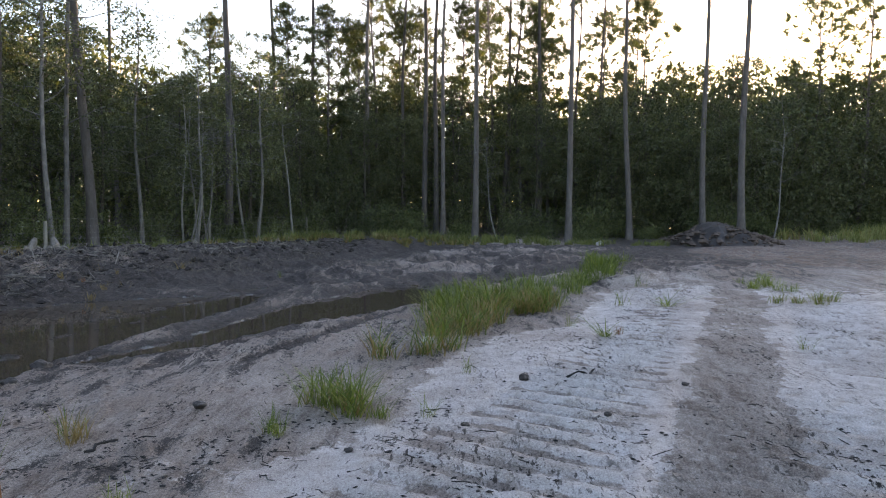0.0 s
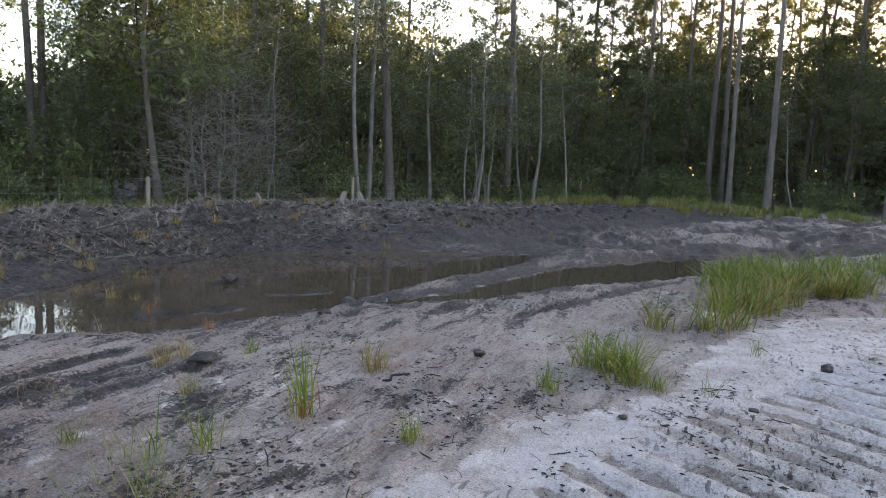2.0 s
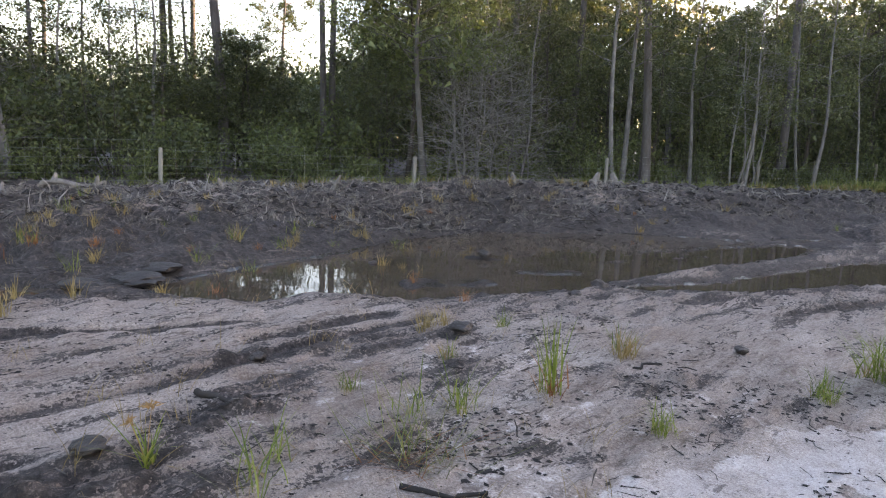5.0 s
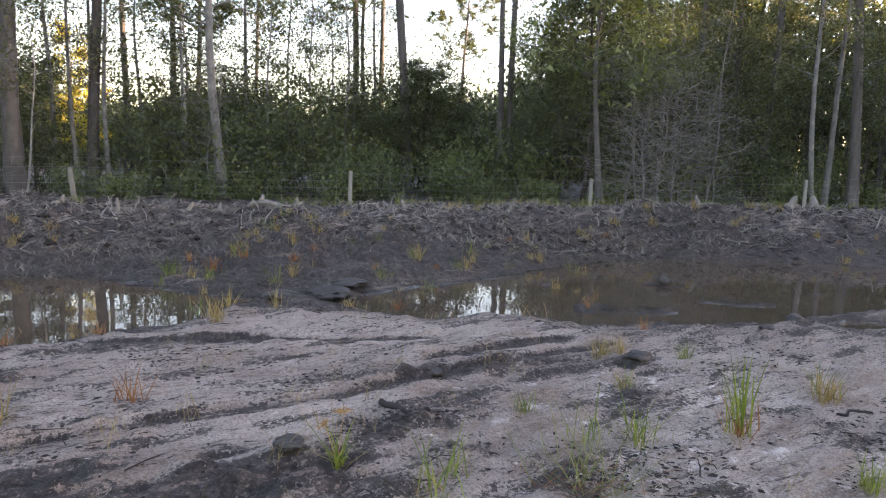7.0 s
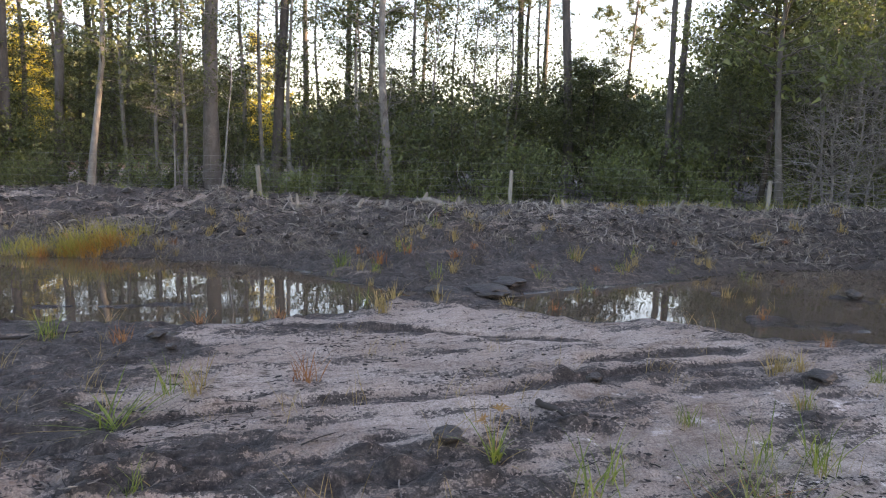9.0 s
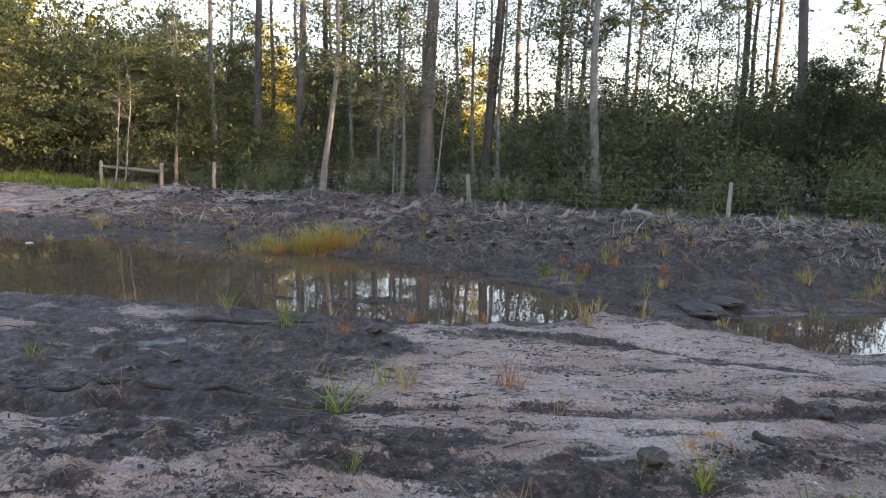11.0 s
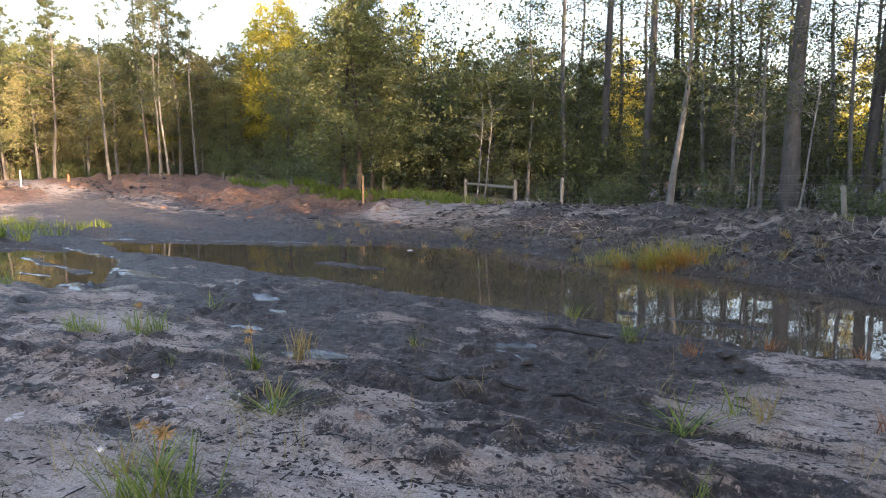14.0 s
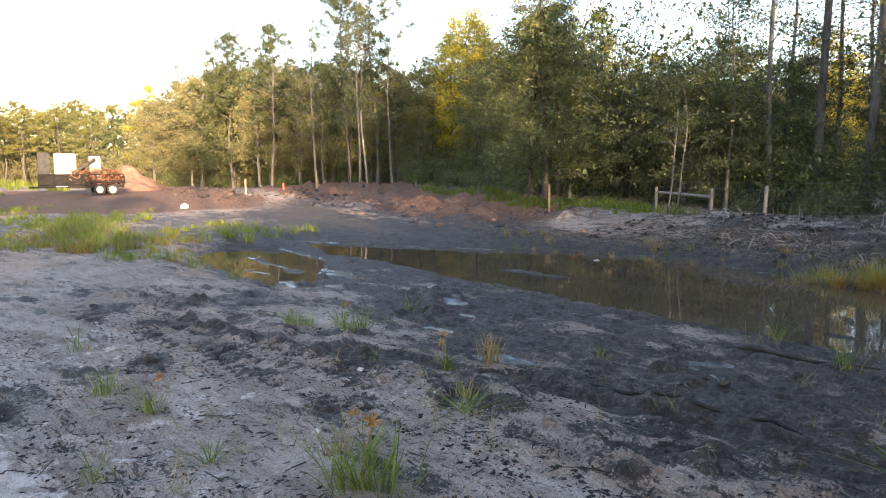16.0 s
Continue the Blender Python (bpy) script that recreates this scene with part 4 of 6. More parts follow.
# how high the closed mass of foliage stands over the horizon, by bearing
TOP_B = [-45, -33, -27, -23, -15, -10, -5, -1, 2, 5, 8, 11, 13, 17, 20, 22, 26, 29, 36, 42, 48, 52, 55, 57, 60, 62, 68, 73, 76, 80, 86, 90, 93, 97, 100, 104, 107, 110, 116, 118, 120, 122, 124.5, 126.5, 129, 131, 135, 138, 141, 146, 152, 154, 158, 162, 170]
# raised near -27 and -23 so the mass shuts out the low sun
TOP_E = [8, 9.5, 11.6, 12.0, 10.6, 11.0, 12.0, 10.4, 12.0, 11.0, 9.4, 10.8, 12.8, 11.6, 10.0, 11.5, 14.0, 15.0, 15.0, 14.5, 12.5, 8.5, 5.6, 5.4, 7.2, 5, 4.1, 4.7, 6.3, 3.1, 5.0, 6.8, 8.0, 8.4, 8.2, 7.6, 8.0, 9.2, 8.6, 7.4, 8, 10.3, 14, 12.6, 9, 9.8, 8.3, 8.2, 9.4, 9.4, 8.8, 6.9, 5.5, 3.3, 3.5]
MODEL_TALL = [12.0, 9.5, 14.0, 12.0, 10.0, 12.0, 10.0]


def mass_top(b, d):
    """Height of the foliage mass on a bearing at a distance."""
    return EYE + d * math.tan(radians(float(np.interp(b, TOP_B, TOP_E))))


def edge_of_wood(b):
    """Distance of the wood's edge on a bearing."""
    if b < 27:
        return float(np.interp(b, [-45, -30, -24, -15, -10, 0, 10, 20, 22, 27], [50, 45, 36.5, 35, 32, 33.5, 31, 27, 26, 24]))
    return 17.6 / math.cos(radians(b - 70)) if b < 134 else float(np.interp(b, [134, 140, 145, 150, 155, 158], [40, 45, 51, 58, 68, 76]))


b = -43.0
while b < 157:
    e = edge_of_wood(b)
    low = 52 < b < 87
    for off, hk in (((4.5, 0.97), (9.5, 0.95)) if low else ((2.5, 0.80), (4.5, 0.92), (7.0, 0.99), (10.0, 0.95)) if b > 134 else ((3.0, 0.80), (6.5, 0.99), (10.5, 0.94))):
        bb, d = b + rng.uniform(-0.5, 0.5) * 100 / e, e + off + rng.uniform(-1, 1.5)
        tall = mass_top(bb, d) * hk * rng.uniform(0.86, 1.02)
        # past 108 and 134 degrees, mostly models with light painted into their leaves
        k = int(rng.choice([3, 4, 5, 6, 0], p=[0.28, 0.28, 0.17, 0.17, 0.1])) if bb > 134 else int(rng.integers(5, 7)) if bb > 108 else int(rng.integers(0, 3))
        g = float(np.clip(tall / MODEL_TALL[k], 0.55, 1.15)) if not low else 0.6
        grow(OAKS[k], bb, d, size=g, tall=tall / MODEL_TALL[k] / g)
    b += (150 if not low else 200) / e * (0.8 if b > 134 else 1.0)
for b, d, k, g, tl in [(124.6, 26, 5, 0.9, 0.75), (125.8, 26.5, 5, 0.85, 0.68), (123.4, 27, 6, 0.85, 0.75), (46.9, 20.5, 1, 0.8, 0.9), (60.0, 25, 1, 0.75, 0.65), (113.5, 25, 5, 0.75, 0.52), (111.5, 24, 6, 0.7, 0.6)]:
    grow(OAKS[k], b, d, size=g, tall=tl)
LEANING = tagged(leafy_tree(np.random.default_rng(271), h=7.8, dia=0.19, start=0.36, spread=2.7, limbs=34, per=24, leaf_len=0.115, bark=BARK_GREY, leaf=LEAF_E, lean=(-0.075, -0.075), thin=0.92),
                 "leaning pale-barked tree with level sprays of bright leaves", "tree")
grow(LEANING, 45.55, 18.6, turn=0.0)
for b, d, k, g, tl in [(67.6, 26, 1, 0.9, 0.95), (64.6, 26, 0, 0.9, 0.85), (70.8, 27, 1, 1.0, 1.05), (82.3, 27, 0, 0.9, 0.8), (86.0, 27, 0, 1.0, 0.95), (90.5, 27, 0, 1.0, 0.95), (95.0, 26, 0, 1.1, 0.9),
        (98.5, 26, 0, 1.0, 0.9), (103.5, 27, 0, 1.1, 0.9), (74.0, 24, 0, 1.0, 0.85), (77.8, 25, 0, 0.9, 0.8), (88.0, 25, 0, 1.0, 0.85), (93.5, 26, 0, 1.0, 0.9), (96.5, 27, 0, 1.1, 0.9),
        (101.0, 26, 0, 1.0, 0.85), (106.0, 27, 0, 1.1, 0.85), (76.4, 18.6, 0, 1.4, 0.8), (99.3, 18.8, 1, 1.25, 0.95)]:
    grow(THIN[k], b, d, size=g, tall=tl)
for b, d, k, g, tl in [(30.0, 22.4, 0, 0.9, 1.1), (29.2, 22.7, 0, 0.95, 1.1), (24.0, 24.6, 1, 1.0, 0.9), (40.0, 23, 0, 0.85, 1.0), (41.2, 21.5, 0, 0.75, 1.0), (78.8, 21, 0, 0.8, 0.85), (79.6, 22, 1, 0.9, 1.0),
        (107.2, 23.5, 0, 1.1, 0.95), (92.7, 19, 1, 0.85, 0.9), (84.6, 20.6, 0, 0.8, 0.95), (86.5, 20.4, 0, 0.75, 0.9), (139.9, 43, 1, 1.1, 1.2), (139.3, 43, 1, 1.0, 1.2), (143.4, 46, 0, 1.0, 0.9),
        (15.4, 25, 1, 0.9, 0.9), (66.8, 21.5, 0, 0.7, 0.8), (69.5, 23, 1, 0.8, 1.0), (72.5, 22, 1, 0.8, 0.9)]:
    grow(THIN[k], b, d, size=g, tall=tl)
for b, d, k, g, tl in [(94.5, 21, 1, 0.9, 1.0), (96.5, 22.5, 0, 0.8, 0.8), (137.2, 44, 0, 1.0, 0.8), (110.5, 23, 1, 0.9, 0.9), (20.0, 24, 1, 0.8, 0.9)]:
    grow(THIN[k], b, d, size=g, tall=tl)
for b, d, k, g in [(21.0, 25.8, 0, 0.92), (20.5, 25.6, 1, 1.03), (20.1, 25.9, 0, 0.86), (19.5, 25.7, 1, 0.98), (19.1, 26.2, 0, 0.92), (16.3, 27.8, 2, 1.05), (42.5, 19.2, 0, 0.8), (40.8, 19.6, 1, 0.7),
                   (77.4, 18.6, 1, 0.8), (93.5, 18.6, 1, 0.8), (90.0, 18.8, 0, 0.7), (115.0, 20.5, 0, 0.6), (114.3, 20.7, 0, 0.6), (-4.5, 31, 1, 1.0), (-26.0, 34, 0, 1.0), (37.5, 20.6, 2, 0.8), (12.5, 26, 0, 1.0)]:
    grow(BARES[k], b, d, size=g)
BRUSHWOOD = [tagged(bare_tree(np.random.default_rng(350 + i), h=3.6, dia=0.06, limbs=60, spread=1.9, start=0.03, name="bare_bush"), "tangled grey leafless bush with drooping twigs", "bush", "bare bushes by the fence") for i in range(2)]
for b, d, k, g in [(43.6, 18.6, 0, 0.9), (42.3, 18.9, 1, 1.05), (41.0, 19.3, 0, 1.1), (39.8, 19.6, 1, 1.0), (38.6, 20.0, 0, 0.85), (77.6, 18.3, 1, 0.75), (93.2, 18.8, 0, 0.7), (36.9, 20.6, 1, 0.8)]:
    grow(BRUSHWOOD[k], b, d, size=g)
# trees whose yellow stands in for sun on the foliage behind the fence
for b, d, g in [(131.0, 44, 1.1), (129.6, 45, 0.95), (132.4, 46, 1.0), (138.8, 49, 0.8), (130.3, 48, 1.15), (127.6, 47, 0.9), (120.5, 46, 1.15), (119.3, 48, 1.0), (116.0, 42, 0.8), (109.0, 36, 0.7), (156.0, 80, 1.1), (87.0, 33, 0.65), (104.0, 36, 0.75), (102.5, 38, 0.7)]:
    grow(SUNYELLOW, b, d, size=g)
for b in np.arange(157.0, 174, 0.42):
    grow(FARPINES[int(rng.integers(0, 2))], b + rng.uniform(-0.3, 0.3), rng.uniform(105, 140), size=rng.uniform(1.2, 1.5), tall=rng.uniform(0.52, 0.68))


# the hedge of shrubs along the wood's edge, then the wood behind
b = -42.0
while b < 158:
    e = edge_of_wood(b)
    step = 1.5 / e * 57.3
    for row, (off, low) in enumerate(((0.3, 0.55), (2.2, 0.72), (5.5, 0.95))):
        if row == 2:
            continue
        k = int(rng.choice([0, 1, 2, 3] if row == 0 else [0, 1, 2], p=[0.25, 0.3, 0.05, 0.4] if row == 0 else [0.45, 0.2, 0.35]))
        if 52 < b < 82 and row > 0:
            low *= 1.25
        if 84 < b < 113:
            low *= 0.75
        if b < -16:
            low *= 1.3
        g = low * rng.uniform(0.8, 1.2) * (1.0 if e < 60 else 1.6)
        grow(SHRUBS[k], b + rng.uniform(-0.5, 0.5) * step, e + off + rng.uniform(-0.3, 0.8) + (2.5 if b > 137 else 0), size=g * (0.7 if b > 137 else 1))
    b += step * (1.0 if e < 60 else 1.8)
for _ in range(22):
    pick = rng.random()
    b = rng.uniform(-20, 7) if pick < 0.45 else rng.uniform(29, 50) if pick < 0.9 else rng.uniform(100, 112)
    e = edge_of_wood(b)
    grow(PINES[int(rng.choice([1, 3, 3, 5]))], b, e + rng.uniform(6, 26), size=rng.uniform(0.75, 1.0), tall=rng.uniform(0.75, 1.05) * (1 if b < 90 else 0.7))
# tall shrubs added to close the hedge to the low sun, partly unseen
for b in np.arange(-43, -11, 2.0):
    grow(SHRUBS[4], b, edge_of_wood(b) + 2.5 + rng.uniform(0, 1.5), size=rng.uniform(0.85, 1.15))
# five more behind it, only to stop sun leaking onto the yard
for b, d in ((-23.2, 43), (-24.8, 42), (-26.4, 43.5), (-28.2, 45), (-30.0, 46)):
    grow(SHRUBS[4], b, d, size=rng.uniform(1.2, 1.35))
for b in np.arange(157.0, 175, 1.0):
    grow(SHRUBS[5], b, rng.uniform(112, 120), size=rng.uniform(1.0, 1.4))
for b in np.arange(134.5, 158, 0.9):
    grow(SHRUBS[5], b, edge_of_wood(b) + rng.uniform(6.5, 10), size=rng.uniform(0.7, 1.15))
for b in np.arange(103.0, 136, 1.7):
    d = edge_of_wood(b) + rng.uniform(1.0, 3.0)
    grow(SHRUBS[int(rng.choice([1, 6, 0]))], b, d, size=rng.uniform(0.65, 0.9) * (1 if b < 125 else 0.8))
for b, d, g in ((117.2, 27, 1.15), (115.4, 27.5, 1.05), (118.6, 27.5, 0.95), (59.6, 25, 0.75), (61.0, 26, 0.7)):
    grow(SHRUBS[4], b, d, size=g)
for _ in range(10):
    b = rng.uniform(52, 84)
    grow(SHRUBS[2], b, edge_of_wood(b) + rng.uniform(6, 14), size=rng.uniform(0.9, 1.25))

for model in [*PINES, *OAKS, *THIN, *SHRUBS, *BARES, SUNYELLOW]:
    if model.name not in used:
        for piece in [*model.children_recursive, model]:
            bpy.data.objects.remove(piece)


def far_woods():
    """The woods far off, all round the clearing: trunks and ragged masses of foliage."""
    r2 = np.random.default_rng(55)
    leaf, wood = Shape(), Shape()
    pos = []
    for _ in range(2200):
        b = r2.uniform(157, 176) if r2.random() < 0.06 else r2.uniform(176, 318) if r2.random() < 0.16 else r2.uniform(-35, 155) % 360
        if b < 158 or b > 318:
            d, hh = r2.uniform(46, 75), r2.uniform(6, 10.5)
            b = b - 360 if b > 318 else b
            d = max(d, edge_of_wood(b) + 16)
            hh = mass_top(b, d) * r2.uniform(0.55, 0.93)
        else:
            d, hh = r2.uniform(120, 170), r2.uniform(8, 14)
        if 158 < b < 176:
            hh *= 0.62
        p = at(b, d)
        pos.append((p.x, p.y, hh))
    for x, y, hh in pos:
        m = 42
        c = np.stack([x + r2.normal(size=m) * 1.5, y + r2.normal(size=m) * 1.5, hh * r2.uniform(0.05, 1.0, m) ** 0.8], -1)
        leaf.leaves(c, r2.normal(size=(m, 3)), 0.85, 0.6, r2, split=3, stray=0.35)
        wood.tube(np.array([[x, y, -0.3], [x, y, hh * 0.9]]), [0.16, 0.06], 4, False)
    root = new("far_woods")
    part("foliage", leaf, LEAF_A, root)
    part("trunk", wood, BARK_PINE, root)
    return tagged(root, "distant woods closing the clearing on every side", "woods", kind="stuff")


far_woods()


# ---- fence ----
def fence():
    root = new("wire_fence")
    rf = np.random.default_rng(3)
    stations = [-38.0, -34.0, -29.9, -26.2, -22.6, -19.7, -13.2, -7.0, -1.0, 4.9, 12.4, 14.2, 16.4, 20.9, 27.7, 34.7, 43.0, 49.0, 55.0, 62.0]
    tops = []
    for s in stations:
        x, y = N[0] * FENCE_Q + U[0] * s, N[1] * FENCE_Q + U[1] * s
        z = height(x, y)
        post = Shape()
        lean = rf.normal(size=2) * 0.03
        rad = rf.uniform(0.045, 0.058)
        hgt = 1.29 - z + rf.uniform(-0.06, 0.06)
        hs = np.array([-0.3, 0, 0.25, 0.5, 0.75, 0.97, 1.0]) * hgt
        post.tube(np.stack([x + lean[0] * hs, y + lean[1] * hs, z + hs], -1), rad * np.array([1.05, 1.03, 1.0, 0.98, 0.97, 0.95, 0.8]), 10)
        part("post", post, POSTWOOD, root, smooth_shade=False)
        tops.append((x, y, z))
    brace = Shape()
    a, c = np.array(tops[11]), np.array(tops[12])
    brace.tube(np.stack([a + [0.05, 0, 0.52], (a + c) / 2 + [0, 0, 0.56], c + [0, 0, 0.60]]), [0.045, 0.045, 0.04], 8)
    part("brace_rail", brace, POSTWOOD, root, "weathered wooden brace rail")
    for h in (0.12, 0.28, 0.44, 0.6, 0.78, 0.98):
        strand = Shape()
        pts = []
        for (x0, y0, z0), (x1, y1, z1) in zip(tops, tops[1:]):
            for t in np.linspace(0, 1, 5)[:-1]:
                pts.append((x0 + (x1 - x0) * t, y0 + (y1 - y0) * t, z0 + (z1 - z0) * t + h - 0.12 * t * (1 - t)))
        strand.tube(pts, [0.0022] * len(pts), 4, False)
        part("wire", strand, WIRE, root)
    stays = Shape()
    for (x0, y0, z0), (x1, y1, z1) in zip(tops, tops[1:]):
        for t in np.linspace(0, 1, 20)[1:-1]:
            x, y, z = x0 + (x1 - x0) * t, y0 + (y1 - y0) * t, z0 + (z1 - z0) * t - 0.12 * t * (1 - t)
            stays.tube([(x, y, z + 0.12), (x, y, z + 0.98)], [0.0018, 0.0018], 3, False)
    part("wire_mesh", stays, WIRE, root)["kind"] = "stuff"
    return tagged(root, "old wire mesh fence on weathered round wooden posts", "fence")


fence()


# ---- grasses ----
def blades(shape, base, length, width, lean, bend, rg, rise=1.0):
    """Curved tapering blades that start at base and arch outwards."""
    m = len(base)
    az = rg.uniform(0, 2 * np.pi, m)
    out = np.stack([np.cos(az), np.sin(az), np.zeros(m)], -1)
    side = np.stack([-np.sin(az), np.cos(az), np.zeros(m)], -1)
    L = (length * rg.uniform(0.55, 1.15, m))[:, None]
    ln = (lean * rg.uniform(0.2, 1.3, m))[:, None]
    bd = (bend * rg.uniform(0.2, 1.4, m))[:, None]
    w = (width * rg.uniform(0.7, 1.2, m))[:, None]
    up = np.array([0, 0, 1.0])
    rows = []
    for t, k in ((0, 0.8), (0.4, 1.0), (0.75, 0.7)):
        c = base + out * L * (ln * t + bd * t * t) + up * L * rise * (t - 0.42 * bd * t * t)
        rows += [c - side * w * k / 2, c + side * w * k / 2]
    rows.append(base + out * L * (ln + bd) + up * L * rise * (1 - 0.42 * bd))
    quad = np.stack(rows, 1)
    f = []
    for i in range(m):
        o = 7 * i
        f += [(o, o + 1, o + 3, o + 2), (o + 2, o + 3, o + 5, o + 4), (o + 4, o + 5, o + 6)]
    shape.add(quad, f)


def tuft(name, n, h, spread, lean, bend, mat, seed, width=0.007, heads=0, dry=0, label="", group=""):
    """One tussock, its blades in one part, dead leaves and seed heads in parts of their own."""
    rg = np.random.default_rng(seed)
    root = new(name)
    g = Shape()
    base = np.stack([rg.normal(size=n) * spread, rg.normal(size=n) * spread, np.full(n, -0.02)], -1)
    blades(g, base, h, width, lean, bend, rg)
    part("foliage", g, mat, root)["kind"] = "stuff"
    if dry:
        d = Shape()
        base = np.stack([rg.normal(size=dry) * spread * 1.2, rg.normal(size=dry) * spread * 1.2, np.full(dry, -0.02)], -1)
        blades(d, base, h * 0.6, width, lean * 1.8, bend * 1.4, rg, 0.7)
        part("withered_foliage", d, RUSTGRASS if dry > 20 else DRYGRASS, root, "withered brown blades at the base")["kind"] = "stuff"
    for k in range(heads):
        hd = Shape()
        a = rg.uniform(0, 6.28)
        tip = np.array([math.cos(a) * h * 0.25, math.sin(a) * h * 0.25, h * rg.uniform(0.85, 1.1)])
        hd.tube(np.stack([np.zeros(3), tip * [0.45, 0.45, 0.5], tip]), [0.003, 0.0025, 0.002], 3, False)
        m = 26
        d = rg.normal(size=(m, 3)) * [1, 1, 0.5] + [0, 0, 0.45]
        hd.leaves(np.repeat(tip[None], m, 0) + rg.normal(size=(m, 3)) * 0.008, d, 0.05, 0.014, rg, 0.1, 1)
        part("seed_head", hd, SEEDHEAD, root, "brown sedge flower head")
    return tagged(root, label, "grass tuft", group)


KINDS = {
    "green": [tuft("grass_tuft", 40, 0.27, 0.045, 0.35, 0.45, GRASS, 401 + i, dry=8, label="fresh green grass tuft rooted in bare mud", group="green grass tufts") for i in range(2)],
    "sparse": [tuft("grass_tuft", 16, 0.24, 0.04, 0.4, 0.4, GRASS, 411 + i, width=0.005, dry=8, label="thin sparse grass tuft on bare sand", group="sparse grass tufts") for i in range(2)],
    "dry": [tuft("dry_grass_tuft", 26, 0.20, 0.035, 0.3, 0.3, DRYGRASS, 421 + i, width=0.006, label="straw-coloured dry stubble tuft in the mud", group="dry grass tufts") for i in range(2)],
    "rust": [tuft("rusty_grass_tuft", 34, 0.16, 0.03, 0.4, 0.3, RUSTGRASS, 431, width=0.005, label="rust-brown withered grass tuft", group="rust-brown grass tufts")],
    "sedge": [tuft("sedge_plant", 26, 0.30, 0.025, 0.4, 0.5, GRASS, 441 + i, width=0.009, heads=2 - i, dry=6, label="green sedge with brown flower heads on the mud", group="flowering sedges") for i in range(2)],
    "tall": [tuft("tall_grass", 26, 0.52, 0.035, 0.16, 0.22, GRASS, 451, width=0.008, dry=24, label="tall upright grass with a reddish withered base", group="tall grasses")],
    "wide": [tuft("spreading_grass", 70, 0.34, 0.10, 0.9, 0.45, MEADOW, 461, width=0.0045, dry=46, label="wide spreading grass with rust-red stems", group="spreading grasses")],
    "splay": [tuft("flattened_grass", 30, 0.34, 0.03, 1.2, 0.6, GRASS, 471, width=0.012, dry=6, label="flattened light green grass splayed on the mud", group="flattened grasses")],
}
KINDS["stalk"] = [tuft("withered_stalks", 9, 0.22, 0.05, 0.5, 0.5, DRYGRASS, 481 + i, width=0.0035, label="few thin withered grass stalks on bare mud", group="withered stalks") for i in range(3)]
rg = np.random.default_rng(17)


def sow(kind, x, y, size=1.0):
    ob = KINDS[kind][int(rg.integers(0, len(KINDS[kind])))]
    z = height(x, y)
    m = pose(x, y, max(z, -0.05), 0, 0, rg.uniform(0, 360))
    if ob.name not in used:
        used.add(ob.name)
        ob.matrix_basis = m
        ob.scale = (size,) * 3
        return ob
    c = copy_thing(ob, m)
    c.scale = (size,) * 3
    return c


for kind, x, y, sz in [("tall", -2.35, 3.33, 1.05), ("wide", -2.29, 2.14, 1.0), ("sedge", -3.08, 1.18, 0.85), ("sparse", -2.55, 1.41, 1.4), ("green", -3.2, 2.44, 0.55), ("sparse", -3.19, 3.32, 0.8), ("green", -3.46, 4.25, 0.7),
        ("dry", -2.38, 4.27, 1.2), ("sparse", -2.5, 2.7, 1.1), ("green", -1.6, 3.27, 0.6), ("dry", -3.9, 3.8, 1.0), ("dry", -3.81, 3.92, 1.0), ("splay", -4.0, -0.68, 0.8), ("dry", -4.4, -0.26, 1.3),
        ("sparse", -4.39, -0.42, 1.2), ("rust", -4.45, 0.42, 1.4), ("rust", -5.7, -0.84, 1.1), ("dry", -6.4, 1.4, 1.3), ("green", -9.06, 1.46, 1.1), ("dry", -8.5, 4.7, 1.4), ("sparse", -8.04, 2.46, 1.3),
        ("rust", -8.98, 1.95, 1.6), ("sparse", -5.9, -1.37, 1.2), ("sparse", -2.74, 1.62, 1.2), ("sparse", -2.58, 2.72, 1.3), ("sedge", -3.83, -3.83, 1.0), ("green", -6.6, -2.1, 0.95), ("sparse", -4.85, -2.95, 0.9),
        ("sparse", -3.08, -0.5, 0.8), ("splay", -3.07, -2.98, 0.8)]:
    sow(kind, x, y, sz)
for kind, x, y, sz in [("dry", -4.46, -3.83, 1.4), ("sparse", -5.95, -1.4, 0.9), ("green", -4.29, -5.44, 1.0), ("sparse", -4.22, -5.72, 1.2), ("green", -3.89, -6.11, 1.0), ("green", -4.0, -5.97, 0.8), ("sedge", -1.72, -4.62, 1.0),
        ("green", -1.68, -5.28, 1.0), ("sedge", -1.95, -2.71, 1.25), ("green", -2.03, -2.6, 1.25), ("green", -1.88, -2.78, 1.1), ("dry", -4.1, -3.6, 1.4), ("sparse", -5.22, -5.67, 1.2), ("sparse", -2.0, -6.75, 1.3),
        ("sparse", -3.53, -4.41, 0.7), ("sparse", -6.05, -1.45, 1.0), ("splay", -1.57, -3.54, 0.5), ("sparse", -1.06, -3.8, 1.0), ("green", -5.61, -11.6, 1.5), ("green", -5.4, -9.8, 1.3), ("sparse", -2.66, 2.47, 1.3),
        ("green", -1.17, 4.54, 0.75), ("sparse", -0.1, 4.87, 0.9), ("sparse", -1.61, 3.3, 0.9), ("sparse", 0.23, 6.2, 0.9), ("dry", -3.85, 3.73, 1.0), ("dry", -2.43, 4.36, 1.3), ("dry", -3.24, 3.35, 0.9),
        ("splay", 1.9, 7.85, 0.8), ("green", 1.95, 7.9, 0.5)]:
    sow(kind, x, y, sz)
